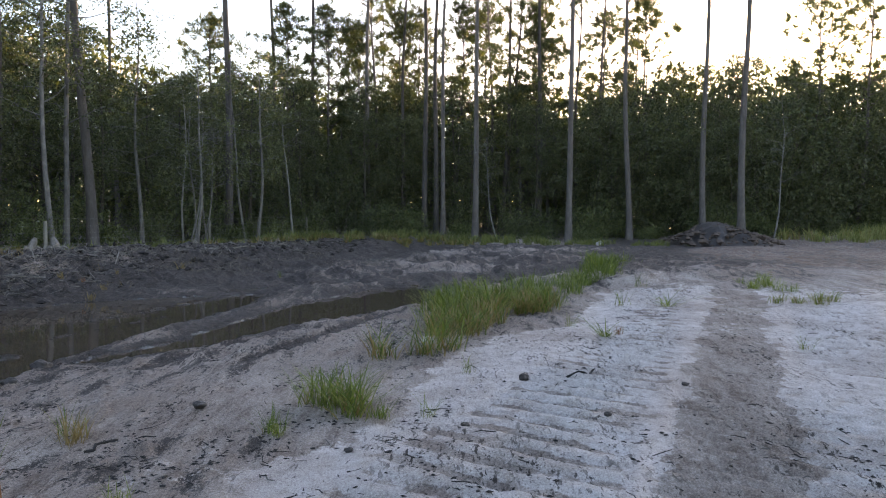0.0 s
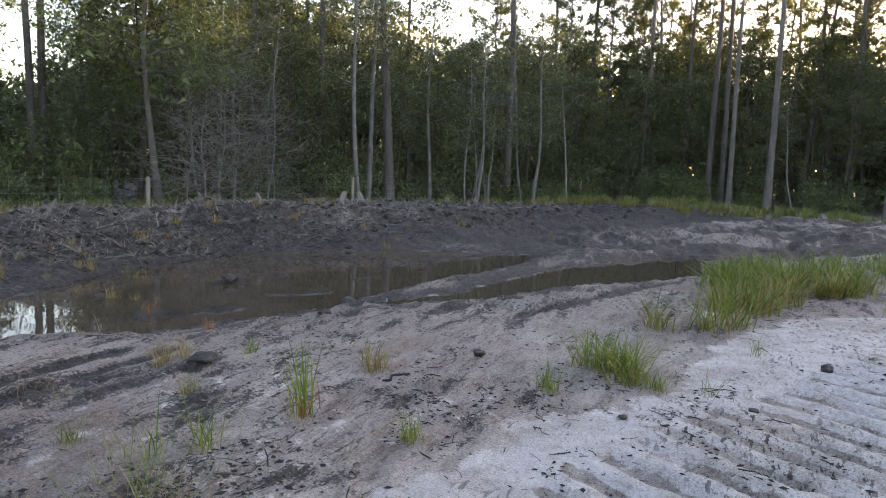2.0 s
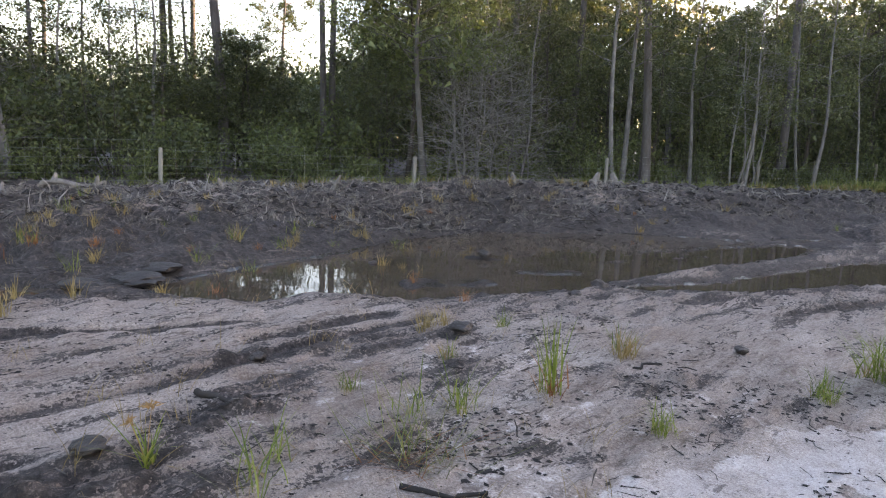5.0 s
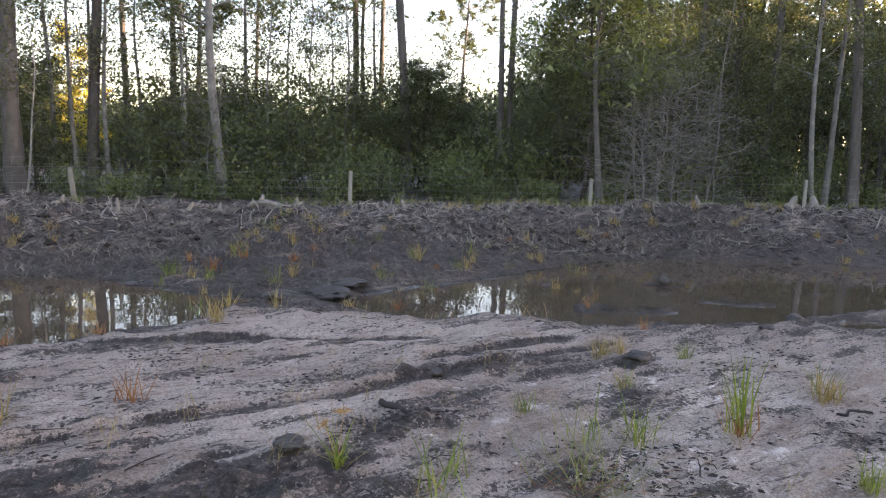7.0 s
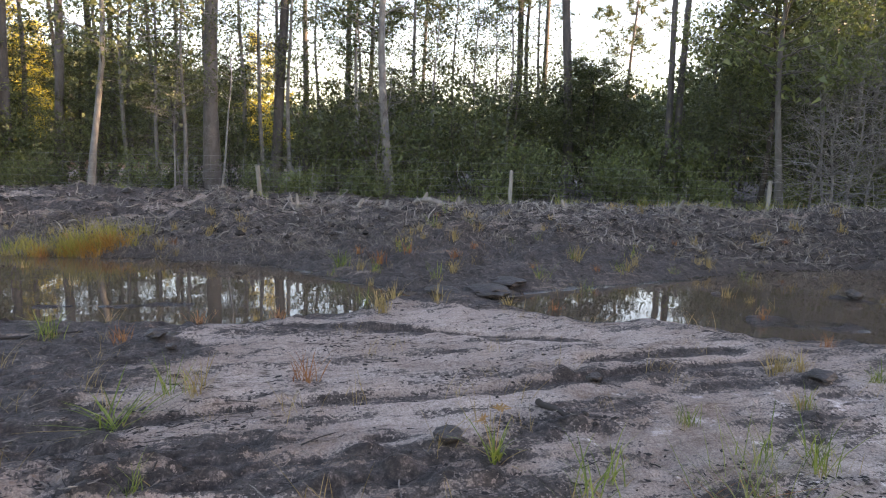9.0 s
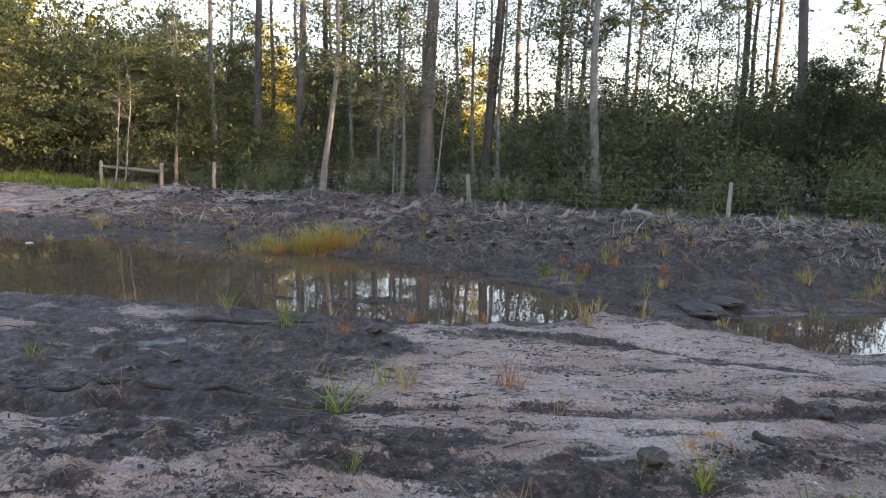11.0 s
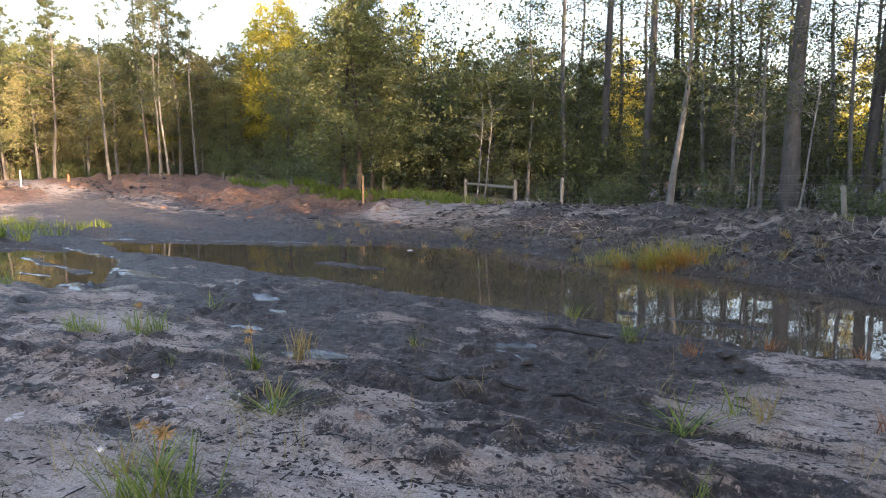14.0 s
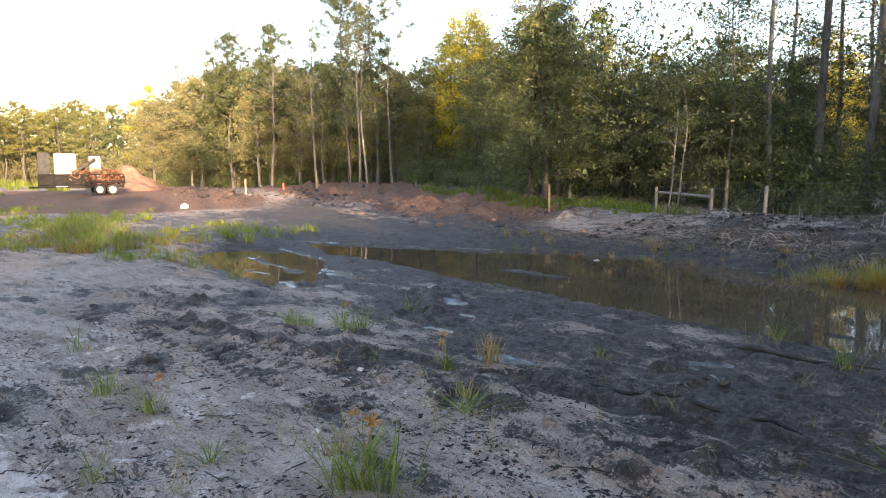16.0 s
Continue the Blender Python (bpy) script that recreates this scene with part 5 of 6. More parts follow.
for kind, x, y, sz in [("splay", 3.48, 10.4, 1.0), ("sparse", 3.94, 13.5, 1.6), ("sparse", 3.88, 7.16, 0.9), ("sparse", 2.85, 10.7, 1.4), ("sparse", 1.69, 8.85, 1.0), ("sparse", -2.48, 4.39, 1.1), ("rust", 2.1, 8.0, 0.8),
        ("green", -0.45, 4.88, 0.75), ("green", -1.1, 4.45, 0.6), ("sedge", -4.0, -5.3, 1.1), ("sedge", -2.2, -2.95, 0.9), ("dry", -2.1, -3.1, 1.2), ("dry", -3.3, -3.2, 1.1)]:
    sow(kind, x, y, sz)
for _ in range(110):
    a_, r_ = rg.uniform(30, 165), 2.4 * (8.5 / 2.4) ** rg.random()
    x_, y_ = -math.sin(radians(a_)) * r_, math.cos(radians(a_)) * r_
    if height(x_, y_) > 0.05:
        sow("stalk", x_, y_, rg.uniform(0.5, 1.2))
# stubble along the far shore and in the shallows
for x0, y0, x1, y1, n, w in [(-8.6, 1.2, -9.3, 4.5, 16, 0.5), (-10.8, -0.6, -12.2, -3.5, 14, 0.5), (-8.9, 5.5, -9.2, 9.5, 9, 0.4), (-7.2, 3.6, -8.3, 6.5, 9, 0.5), (-12.3, -4.5, -12.4, -9.0, 14, 0.5), (-9.5, -2.5, -10.5, -8.0, 9, 1.0), (-7.3, 4.5, -6.8, 9.0, 9, 0.8), (-7.2, 12.0, -4.8, 15.5, 6, 0.5), (-7.0, -0.5, -6.3, 3.0, 6, 0.3), (-9.3, 2.0, -10.3, 4.5, 9, 0.6)]:
    for _ in range(int(n * 1.7)):
        t = rg.random()
        sow(str(rg.choice(["dry", "dry", "dry", "sparse", "stalk", "stalk", "rust"])), x0 + (x1 - x0) * t + rg.normal() * w, y0 + (y1 - y0) * t + rg.normal() * w, rg.uniform(0.6, 1.3))


def sward(name, n, spots, h, mat, seed, label, width=0.009, lean=0.35, bend=0.5, under=None, bunch=26):
    """A patch of grass too thick to count: blades over a set of capsules."""
    rs = np.random.default_rng(seed)
    area = np.array([(math.hypot(x1 - x0, y1 - y0) * 2 * r + math.pi * r * r) for x0, y0, x1, y1, r, _ in spots])
    pts = []
    for (x0, y0, x1, y1, r, k), a in zip(spots, area / area.sum()):
        m = max(4, int(n * a))
        cl = max(3, m // bunch)
        t, an, rr = rs.random(cl), rs.uniform(0, 6.28, cl), r * np.sqrt(rs.random(cl))
        cx, cy = x0 + (x1 - x0) * t + np.cos(an) * rr, y0 + (y1 - y0) * t + np.sin(an) * rr
        i = rs.integers(0, cl, m)
        pts.append(np.stack([cx[i] + rs.normal(size=m) * 0.05 * h * 3, cy[i] + rs.normal(size=m) * 0.05 * h * 3, np.full(m, k)], -1))
    pts = np.vstack(pts)
    z, _ = land(pts[:, 0], pts[:, 1])
    keep = z > -0.04
    pts, z = pts[keep], z[keep]
    root = new(name)
    g = Shape()
    tall = pts[:, 2] * (0.8 + 0.45 * fbm(pts[:, 0], pts[:, 1], 0.6, 2, seed))
    blades(g, np.stack([pts[:, 0], pts[:, 1], z - 0.02], -1), h * tall, width, lean, bend, rs)
    part("foliage", g, mat, root)
    if under:
        d = Shape()
        m = len(pts) // 4
        blades(d, np.stack([pts[:m, 0], pts[:m, 1], z[:m] - 0.02], -1), h * 0.6 * pts[:m, 2], width, lean * 1.5, bend, rs)
        part("withered_foliage", d, under, root)
    return tagged(root, label, "grass", kind="stuff")


sward("grass_bank", 3600, [(-0.45, 6.9, 0.4, 8.6, 0.3, 0.85), (0.0, 8.4, 1.5, 11.2, 0.5, 1.0), (1.0, 10.5, 2.2, 13.0, 0.6, 0.95), (-0.3, 9.0, 0.6, 12.5, 0.45, 0.8), (2.4, 13.0, 4.6, 18.5, 0.5, 0.8)], 0.62, GRASS, 501, "bright green grass growing along the edge of the sand track", 0.013, 0.4, 0.6, DRYGRASS)
sward("grass_patch", 240, [(-0.95, 5.15, -0.65, 5.1, 0.22, 1.0)], 0.42, GRASS, 502, "bright green grass patch beside the sand", 0.009, 0.55, 0.55, DRYGRASS)
sward("grass_patch", 420, [(5.3, 10.9, 6.4, 10.8, 0.35, 1.0), (6.0, 11.8, 6.3, 13.5, 0.4, 0.8)], 0.34, GRASS, 503, "low grass patch between the wheel tracks", 0.009, 0.5, 0.5, DRYGRASS)
sward("meadow_grass", 7500, [(-7.5, 23.5, 0, 27.5, 1.8, 1.0), (0, 28.5, 7.0, 28.0, 1.4, 0.9), (-5.0, 27.5, 4.0, 30.5, 2.0, 1.0), (7.0, 27.0, 9.5, 27.5, 1.0, 0.8), (-9.5, 19.0, -7.5, 23.0, 1.3, 0.8)], 0.46, MEADOW, 504, "strip of meadow grass in front of the wood", 0.02, 0.3, 0.4, DRYGRASS)
sward("tall_meadow_grass", 2600, [(17.5, 32, 30, 37, 2.0, 1.0), (16.5, 29.5, 24, 33, 1.2, 0.8)], 1.0, MEADOW, 505, "tall pale grass at the edge of the wood", 0.03, 0.25, 0.4, DRYGRASS)
sward("verge_grass", 7500, [(-18.6, -8.3, -24.3, -23.6, 0.8, 1.0), (-18.2, -9.0, -20.6, -15.5, 0.6, 0.8)], 0.42, GRASS, 506, "fresh green grass verge along the fence", 0.018, 0.3, 0.4)
sward("fence_grass", 2200, [(-15.0, 8.0, -10.2, 20.0, 0.5, 0.9), (-15.6, 5.0, -14.4, 7.5, 0.5, 0.8), (-12.6, 9.5, -11.9, 11.5, 0.4, 0.9), (-16.3, 1.5, -17.6, -3.0, 0.4, 0.7)], 0.42, MEADOW, 507, "grass and weeds growing along the fence", 0.014, 0.4, 0.5, DRYGRASS)
sward("field_grass", 4600, [(-5.0, -15.0, -6.6, -16.5, 0.9, 1.0), (-6.0, -18.5, -6.8, -20.0, 1.2, 1.0), (-8.2, -15.5, -9.4, -14.4, 0.5, 1.0), (-9.0, -17.0, -11.0, -15.5, 0.6, 0.7), (-7.0, -22.0, -9.0, -24.0, 1.5, 0.7), (-3.8, -16.8, -3.2, -18.5, 0.9, 0.9), (-5.6, -12.6, -5.2, -14.4, 0.6, 0.5)], 0.5, GRASS, 508, "green grass field patch with bare mud between", 0.014, 0.35, 0.5, DRYGRASS)
sward("rough_grass", 5200, [(-4.9, -16.5, -5.0, -20.5, 1.1, 0.8), (-5.6, -13.0, -8.0, -17.5, 0.9, 0.7), (-8.0, -18.0, -11.5, -19.5, 1.1, 0.6), (-6.5, -21.5, -10.5, -27.0, 1.6, 0.7), (-5.5, -24.0, -8.5, -33.0, 1.6, 0.6)], 0.4, GRASS, 514, "thin rough grass spreading over the mud", 0.014, 0.4, 0.4, DRYGRASS)
sward("far_field_grass", 5200, [(-17, -78, -25, -108, 8, 1.3), (-17, -66, -40, -80, 7, 1.0), (-9, -48, -13, -56, 3.0, 0.6)], 0.8, GRASS, 509, "sunlit grass field beyond the yard", 0.06, 0.3, 0.4)
sward("broom_grass", 700, [(-11.3, -2.4, -11.6, -1.2, 0.34, 1.0)], 0.52, YELLOWBROOM, 510, "yellow-green airy stems of a broom grass clump on the bank", 0.006, 0.45, 0.3, bunch=40)
sward("broom_grass_base", 900, [(-11.2, -2.45, -11.4, -1.5, 0.34, 1.0)], 0.34, BROOM, 511, "rust-orange lower stems of the broom grass clump", 0.007, 0.7, 0.4, bunch=40)
sward("broom_grass_fringe", 380, [(-11.5, -3.3, -11.4, -2.6, 0.3, 0.8)], 0.4, YELLOWBROOM, 513, "thin yellow-green grass beside the broom clump", 0.006, 0.5, 0.4)
for i, (nm, spots, cnt) in enumerate([("bank_fibres", [(-9.9, 4.0, -12.3, -3.5, 1.3, 1.0), (-12.0, 4.5, -13.8, -1.0, 0.9, 1.0)], 13000), ("bank_fibres", [(-10.3, 5.0, -8.2, 13.5, 1.3, 1.0), (-12.2, 5.0, -9.5, 14.0, 0.9, 1.0)], 13000), ("bank_fibres", [(-7.2, 14.5, -1.0, 19.8, 1.2, 1.0), (-12.8, -4.5, -14.0, -11.5, 1.0, 0.9)], 6500)]):
    sward(nm, cnt, spots, 0.15, FIBRE, 520 + i, "matted grey root fibres and stalks on the bank", 0.007, 1.3, 0.7, bunch=3)
sward("bank_weeds", 900, [(-11.6, 0.5, -12.6, -4.0, 0.9, 0.8), (-10.3, 3.5, -11.5, 7.5, 0.8, 0.7), (-9.5, 8.0, -9.0, 14.0, 0.9, 0.9), (-13.0, -5, -13.6, -10, 0.9, 1.0)], 0.3, DRYGRASS, 512, "dry weeds and stubble scattered on the bank", 0.010, 0.5, 0.4)


# ---- litter on the ground ----
def lumps(shape, pos, size, rs, flat=0.6):
    """Small broken clods."""
    o = np.array([(1, 0, 0), (-1, 0, 0), (0, 1, 0), (0, -1, 0), (0, 0, 1), (0, 0, -1)], float)
    f = [(0, 2, 4), (2, 1, 4), (1, 3, 4), (3, 0, 4), (2, 0, 5), (1, 2, 5), (3, 1, 5), (0, 3, 5)]
    for p, sz in zip(pos, size):
        a = rs.uniform(0, 6.28)
        k = o * sz * rs.uniform(0.5, 1.3, (6, 1)) * np.array([1.25, 0.8, flat])
        k = k @ np.array([[math.cos(a), math.sin(a), 0], [-math.sin(a), math.cos(a), 0], [0, 0, 1]])
        shape.add(k + p, f)


def twigs(shape, pos, length, rs, rad=0.006, lift=0.15):
    for p, ln in zip(pos, length):
        a, e = rs.uniform(0, 6.28), abs(rs.normal()) * lift
        d = np.array([math.cos(a) * math.cos(e), math.sin(a) * math.cos(e), math.sin(e)])
        b = rs.normal(size=3) * ln * 0.08
        r = rad * rs.uniform(0.5, 1.6)
        shape.tube(np.stack([p - d * ln * 0.3, p + b + d * ln * 0.2, p + d * ln * 0.7]), [r, r * 0.85, r * 0.5], 4, False)


def scatter(n, rs, lo=2.2, hi=11.0, b0=-38, b1=170):
    r = lo * (hi / lo) ** rs.random(n)
    a = np.radians(rs.uniform(b0, b1, n))
    x, y = -np.sin(a) * r, np.cos(a) * r
    z, soil = land(x, y)
    k = z > 0.0
    return np.stack([x, y, z], -1)[k], soil[k]


def ground_litter():
    rs = np.random.default_rng(77)
    root = new("peat_crumbs")
    sh = Shape()
    p, soil = scatter(90000, rs)
    drift = smooth(0.02, 0.30, fbm(p[:, 1] * 0.4, p[:, 0], 0.34, 4, 91)) * (0.25 + 0.75 * smooth(-0.2, 0.2, fbm(p[:, 0], p[:, 1], 1.3, 2, 90)))
    p = p[rs.random(len(p)) < (0.035 + 0.62 * drift) * (1 - 0.55 * soil[:, 0])]
    lumps(sh, p + [0, 0, 0.002], 0.004 + 0.022 * rs.random(len(p)) ** 2.6, rs, 0.35)
    part("crumb", sh, CHARRED, root)
    tagged(root, "black crumbs of peat strewn over the sand", "peat crumbs", kind="stuff")
    root = new("fallen_twigs")
    for nm, mat, n, sd in (("dark_twig", CHARRED, 9000, 1), ("pale_twig", DEADWOOD, 3200, 2)):
        sh = Shape()
        p, _ = scatter(n, rs)
        p = p[rs.random(len(p)) < 0.12 + 0.7 * smooth(0.0, 0.3, fbm(p[:, 1] * 0.4, p[:, 0], 0.34, 4, 91))]
        twigs(sh, p + [0, 0, 0.003], 0.03 + 0.19 * rs.random(len(p)) ** 3.5, rs, 0.0032, 0.08)
        part(nm, sh, mat, root)
    tagged(root, "broken twigs and roots lying on the mud", "twigs", kind="stuff")


BLEACHED = mat_bark("bleached_wood", (0.14, 0.127, 0.112), (0.25, 0.232, 0.208), (0.40, 0.375, 0.345), 9.0, 0.4, 0.01)


def bank_litter():
    rs = np.random.default_rng(78)
    root = new("root_litter")
    for nm, mat, n in (("dark_root", CHARRED, 2600), ("pale_root", DEADWOOD, 3200), ("stem_root", BARK_DARK, 2200)):
        sh = Shape()
        s = rs.uniform(-22, 13, n)
        q = 10.2 + rs.gamma(2.0, 1.05, n)
        q = np.minimum(q, 15.6)
        x, y = N[0] * q + U[0] * s, N[1] * q + U[1] * s
        z, _ = land(x, y)
        k = z > 0.03
        p = np.stack([x, y, z + 0.01], -1)[k]
        twigs(sh, p, 0.06 + 0.34 * rs.random(len(p)) ** 2.8, rs, 0.0065, 0.3)
        part(nm, sh, mat, root)
    for nm, n, k0 in (("upright_root", 420, 0.10), ("bleached_root", 420, 0.16)):
        sh = Shape()
        s = rs.uniform(-20, 12, n)
        q = np.minimum(10.6 + rs.gamma(2.2, 0.95, n), 15.4)
        x, y = N[0] * q + U[0] * s, N[1] * q + U[1] * s
        z, _ = land(x, y)
        p = np.stack([x, y, z + 0.02], -1)[z > 0.05]
        twigs(sh, p, k0 + 0.34 * rs.random(len(p)) ** 2.2, rs, 0.009, 1.0 if nm == "upright_root" else 0.45)
        part(nm, sh, BLEACHED, root)
    sh = Shape()
    n = 1500
    s = rs.uniform(-24, 14, n)
    q = 9.8 + rs.gamma(2.2, 1.0, n)
    x, y = N[0] * q + U[0] * s, N[1] * q + U[1] * s
    z, _ = land(x, y)
    k = z > 0.03
    p = np.stack([x, y, z], -1)[k]
    lumps(sh, p, 0.02 + 0.09 * rs.random(len(p)) ** 2.5, rs, 0.6)
    part("clod", sh, CHARRED, root)
    tagged(root, "tangle of torn roots, sticks and peat clods on the bank", "root litter", kind="stuff")


def clay_litter():
    rs = np.random.default_rng(79)
    root = new("clay_lumps")
    for nm, mat, n in (("clay_lump", REDEARTH, 240), ("peat_lump", PEAT, 620)):
        sh = Shape()
        s = rs.uniform(13, 40, n)
        q = 8.0 + rs.gamma(2.0, 1.5, n)
        x, y = N[0] * q + U[0] * s, N[1] * q + U[1] * s
        z, _ = land(x, y)
        k = (z > 0.05) & (q < 15.5)
        p = np.stack([x, y, z], -1)[k]
        lumps(sh, p, 0.03 + 0.13 * rs.random(len(p)) ** 3, rs, 0.45)
        part(nm, sh, mat, root)
    tagged(root, "broken lumps of red clay and peat on the bank", "clay lumps", kind="stuff")


def ridge_clods():
    """Torn dark clods along the ridge where the red clay begins."""
    rs = np.random.default_rng(81)
    root = new("ridge_clods")
    n = 700
    t = rs.random(n)
    x, y = -16.5 - 6.5 * t + rs.normal(size=n) * 1.3, -28.0 - 18.0 * t + rs.normal(size=n) * 1.3
    z, _ = land(x, y)
    for nm, mat, lo, hi in (("clay_clod", BROWNEARTH, 0, 450), ("peat_clod", PEAT, 450, 700)):
        sh = Shape()
        lumps(sh, np.stack([x, y, z + 0.04], -1)[lo:hi] - [0, 0, 0.05], 0.03 + 0.13 * rs.random(hi - lo) ** 3, rs, 0.5)
        part(nm, sh, mat, root)
    tagged(root, "torn clods of red clay and peat along the ridge", "clods", kind="stuff")


ground_litter()
bank_litter()


def stick(path, r0, r1, mat, name, label, category, sides=7):
    sh = Shape()
    sh.tube(path, np.linspace(r0, r1, len(path)), sides)
    return tagged(new(name, sh.mesh(name, mat, True)), label, category)


def lying(x0, y0, x1, y1, r, mat, name, label, category, n=7, seed=0, wob=0.03, lift=0.6):
    rs = np.random.default_rng(900 + seed)
    t = np.linspace(0, 1, n)
    x, y = x0 + (x1 - x0) * t + rs.normal(size=n) * wob, y0 + (y1 - y0) * t + rs.normal(size=n) * wob
    z, _ = land(x, y)
    z = np.maximum(z, -0.02) + r * lift
    return stick(np.stack([x, y, z], -1), r, r * 0.6, mat, name, label, category)


lying(-3.62, 1.70, -3.36, 1.90, 0.022, CHARRED, "charred_branch", "short black wet branch lying on the sand", "branch", seed=1)
lying(-4.17, -2.75, -4.2, -1.25, 0.018, CHARRED, "long_stick", "long dark stick half pressed into the mud", "stick", 9, 2, 0.02)
lying(-0.25, 2.9, 0.1, 3.0, 0.02, BARK_DARK, "broken_branch", "broken dark branch on the sand", "branch", seed=3)
lying(-2.1, 1.85, -1.75, 2.1, 0.014, CHARRED, "broken_stick", "broken wet stick on the pale sand", "stick", seed=4)
lying(1.15, 5.95, 1.5, 6.25, 0.012, CHARRED, "thin_stick", "thin dark stick on white sand", "stick", seed=5)
lying(-2.26, 4.15, -2.13, 4.37, 0.012, CHARRED, "dark_stick", "dark stick on wet sand", "stick", seed=6)
lying(-5.9, -2.3, -6.1, -1.2, 0.016, CHARRED, "shore_stick", "thin stick at the puddle's edge", "stick", seed=7)
lying(-12.6, 3.4, -12.0, 4.3, 0.06, DEADWOOD, "pale_log", "short pale log on top of the bank", "log", seed=8, lift=1.0)
lying(-13.2, 6.0, -12.2, 7.6, 0.05, DEADWOOD, "fallen_pole", "weathered pole lying on the bank", "log", seed=9, lift=1.0)


def stump(bearing, dist, h, r, lean, seed, label="splintered pale root stump sticking out of the bank"):
    p = at(bearing, dist)
    z = height(p.x, p.y)
    rs = np.random.default_rng(seed)
    sh = Shape()
    t = np.linspace(-0.3, 1, 6)
    sh.tube(np.stack([p.x + lean[0] * h * t, p.y + lean[1] * h * t, z + h * t], -1), r * np.array([1.5, 1.2, 1.0, 0.85, 0.7, 0.35]) * rs.uniform(0.85, 1.15, 6), 7)
    for k in range(4):
        a = rs.uniform(0, 6.28)
        e = np.array([math.cos(a), math.sin(a), 0.3])
        b = np.array([p.x, p.y, z + 0.05])
        sh.tube(np.stack([b, b + e * h * 0.5, b + e * h * 0.8 - [0, 0, h * 0.25]]), [r * 0.5, r * 0.35, r * 0.12], 5)
    return tagged(new("root_stump", sh.mesh("root_stump", DEADWOOD, False)), label, "stump", "stumps on the bank")


for b, d, h, r, ln in [(73.8, 13.2, 0.30, 0.07, (0.1, 0.2)), (84.2, 12.3, 0.26, 0.045, (0.05, -0.1)), (77.0, 12.0, 0.2, 0.04, (-0.5, 0.3)), (79.5, 12.6, 0.22, 0.05, (0.2, 0.6)), (71.0, 12.8, 0.22, 0.05, (0.3, 0.1)), (31.5, 17.5, 0.3, 0.09, (0.3, 0.3)), (29.8, 18.0, 0.32, 0.11, (-0.3, 0.1)), (45.0, 13.6, 0.2, 0.06, (0.4, 0.0)),
                      (62.0, 13.0, 0.18, 0.05, (0.3, -0.5)), (88.0, 13.0, 0.2, 0.05, (0.4, 0.2)), (53.0, 13.4, 0.22, 0.05, (0.6, 0.1)), (38.0, 15.0, 0.24, 0.07, (-0.5, 0.2))]:
    stump(b, d, h, r, ln, int(b * 10))


def boulder(name, x, y, r, mat, label, category, seed, flat=0.7, sink=0.3):
    bm = bmesh.new()
    bmesh.ops.create_icosphere(bm, subdivisions=3, radius=1)
    for v in bm.verts:
        n = noise.noise(v.co * 1.3 + Vector((seed, 0, 0))) * 0.35 + noise.noise(v.co * 3.1 + Vector((0, seed, 0))) * 0.16
        v.co *= r * (1 + n)
        v.co.z *= flat
    me = bpy.data.meshes.new(name)
    bm.to_mesh(me)
    bm.free()
    me.materials.append(mat)
    ob = new(name, me)
    ob.location = (x, y, max(height(x, y), -0.03) + r * flat * (1 - sink))
    return tagged(ob, label, category)


PALE = mat_plain("pale_stone", (0.42, 0.41, 0.38), (0.6, 0.59, 0.56), 0.8, 0, 6)
PLASTIC = mat_plain("white_plastic", (0.28, 0.27, 0.27), (0.4, 0.39, 0.39), 0.4, 0, 6)
PEAT = mat_plain("wet_peat", (0.010, 0.008, 0.007), (0.035, 0.028, 0.024), 0.5, 0, 18, 0.9)
REDEARTH = mat_plain("red_earth", (0.11, 0.058, 0.042), (0.23, 0.14, 0.105), 0.95, 0, 2.5, 0.8)
BROWNEARTH = mat_plain("brown_earth", (0.035, 0.026, 0.022), (0.12, 0.088, 0.072), 0.95, 0, 5, 0.8)
clay_litter()
ridge_clods()
boulder("peat_clod", 0.72, 5.92, 0.045, PEAT, "black clod of peat on white sand", "clod", 1, 0.8)
boulder("pale_stone", -0.18, 7.75, 0.07, PALE, "small pale stone beside the grass", "stone", 2)
boulder("peat_clod", -3.57, 3.86, 0.09, PEAT, "black flat clod of peat on the sand", "clod", 3, 0.4)
boulder("peat_clod", -3.28, 1.0, 0.08, PEAT, "large soft black clod of peat", "clod", 4, 0.4)
boulder("peat_clod", -5.62, -0.58, 0.08, PEAT, "wet black clod of peat near the puddle", "clod", 5, 0.4)
boulder("peat_mass", -7.42, 2.35, 0.2, PEAT, "wet black mass of peat at the puddle's edge", "peat", 6, 0.2, 0.75)
boulder("peat_mass", -7.35, 2.9, 0.28, PEAT, "wet black mass of peat at the puddle's edge", "peat", 7, 0.2, 0.7)
boulder("peat_mass", -7.7, 3.3, 0.22, PEAT, "wet black mass of peat at the puddle's edge", "peat", 8, 0.2, 0.75)
boulder("grey_stone", -2.23, -3.45, 0.024, PALE, "small grey stone on the mud", "stone", 9)
boulder("pale_stone", -3.3, -4.3, 0.026, PALE, "small pale lump on white sand", "stone", 10)
boulder("white_scrap", 6.3, 27.2, 0.14, PLASTIC, "white plastic scrap on the peat", "plastic scrap", 11, 0.9)
boulder("white_scrap", -11.6, -6.9, 0.08, PLASTIC, "white plastic scrap at the water's edge", "plastic scrap", 12, 0.35)
p = at(154.0, 30)
boulder("white_tub", p.x, p.y, 0.17, PLASTIC, "round white tub lying on the clay", "tub", 13, 0.8)
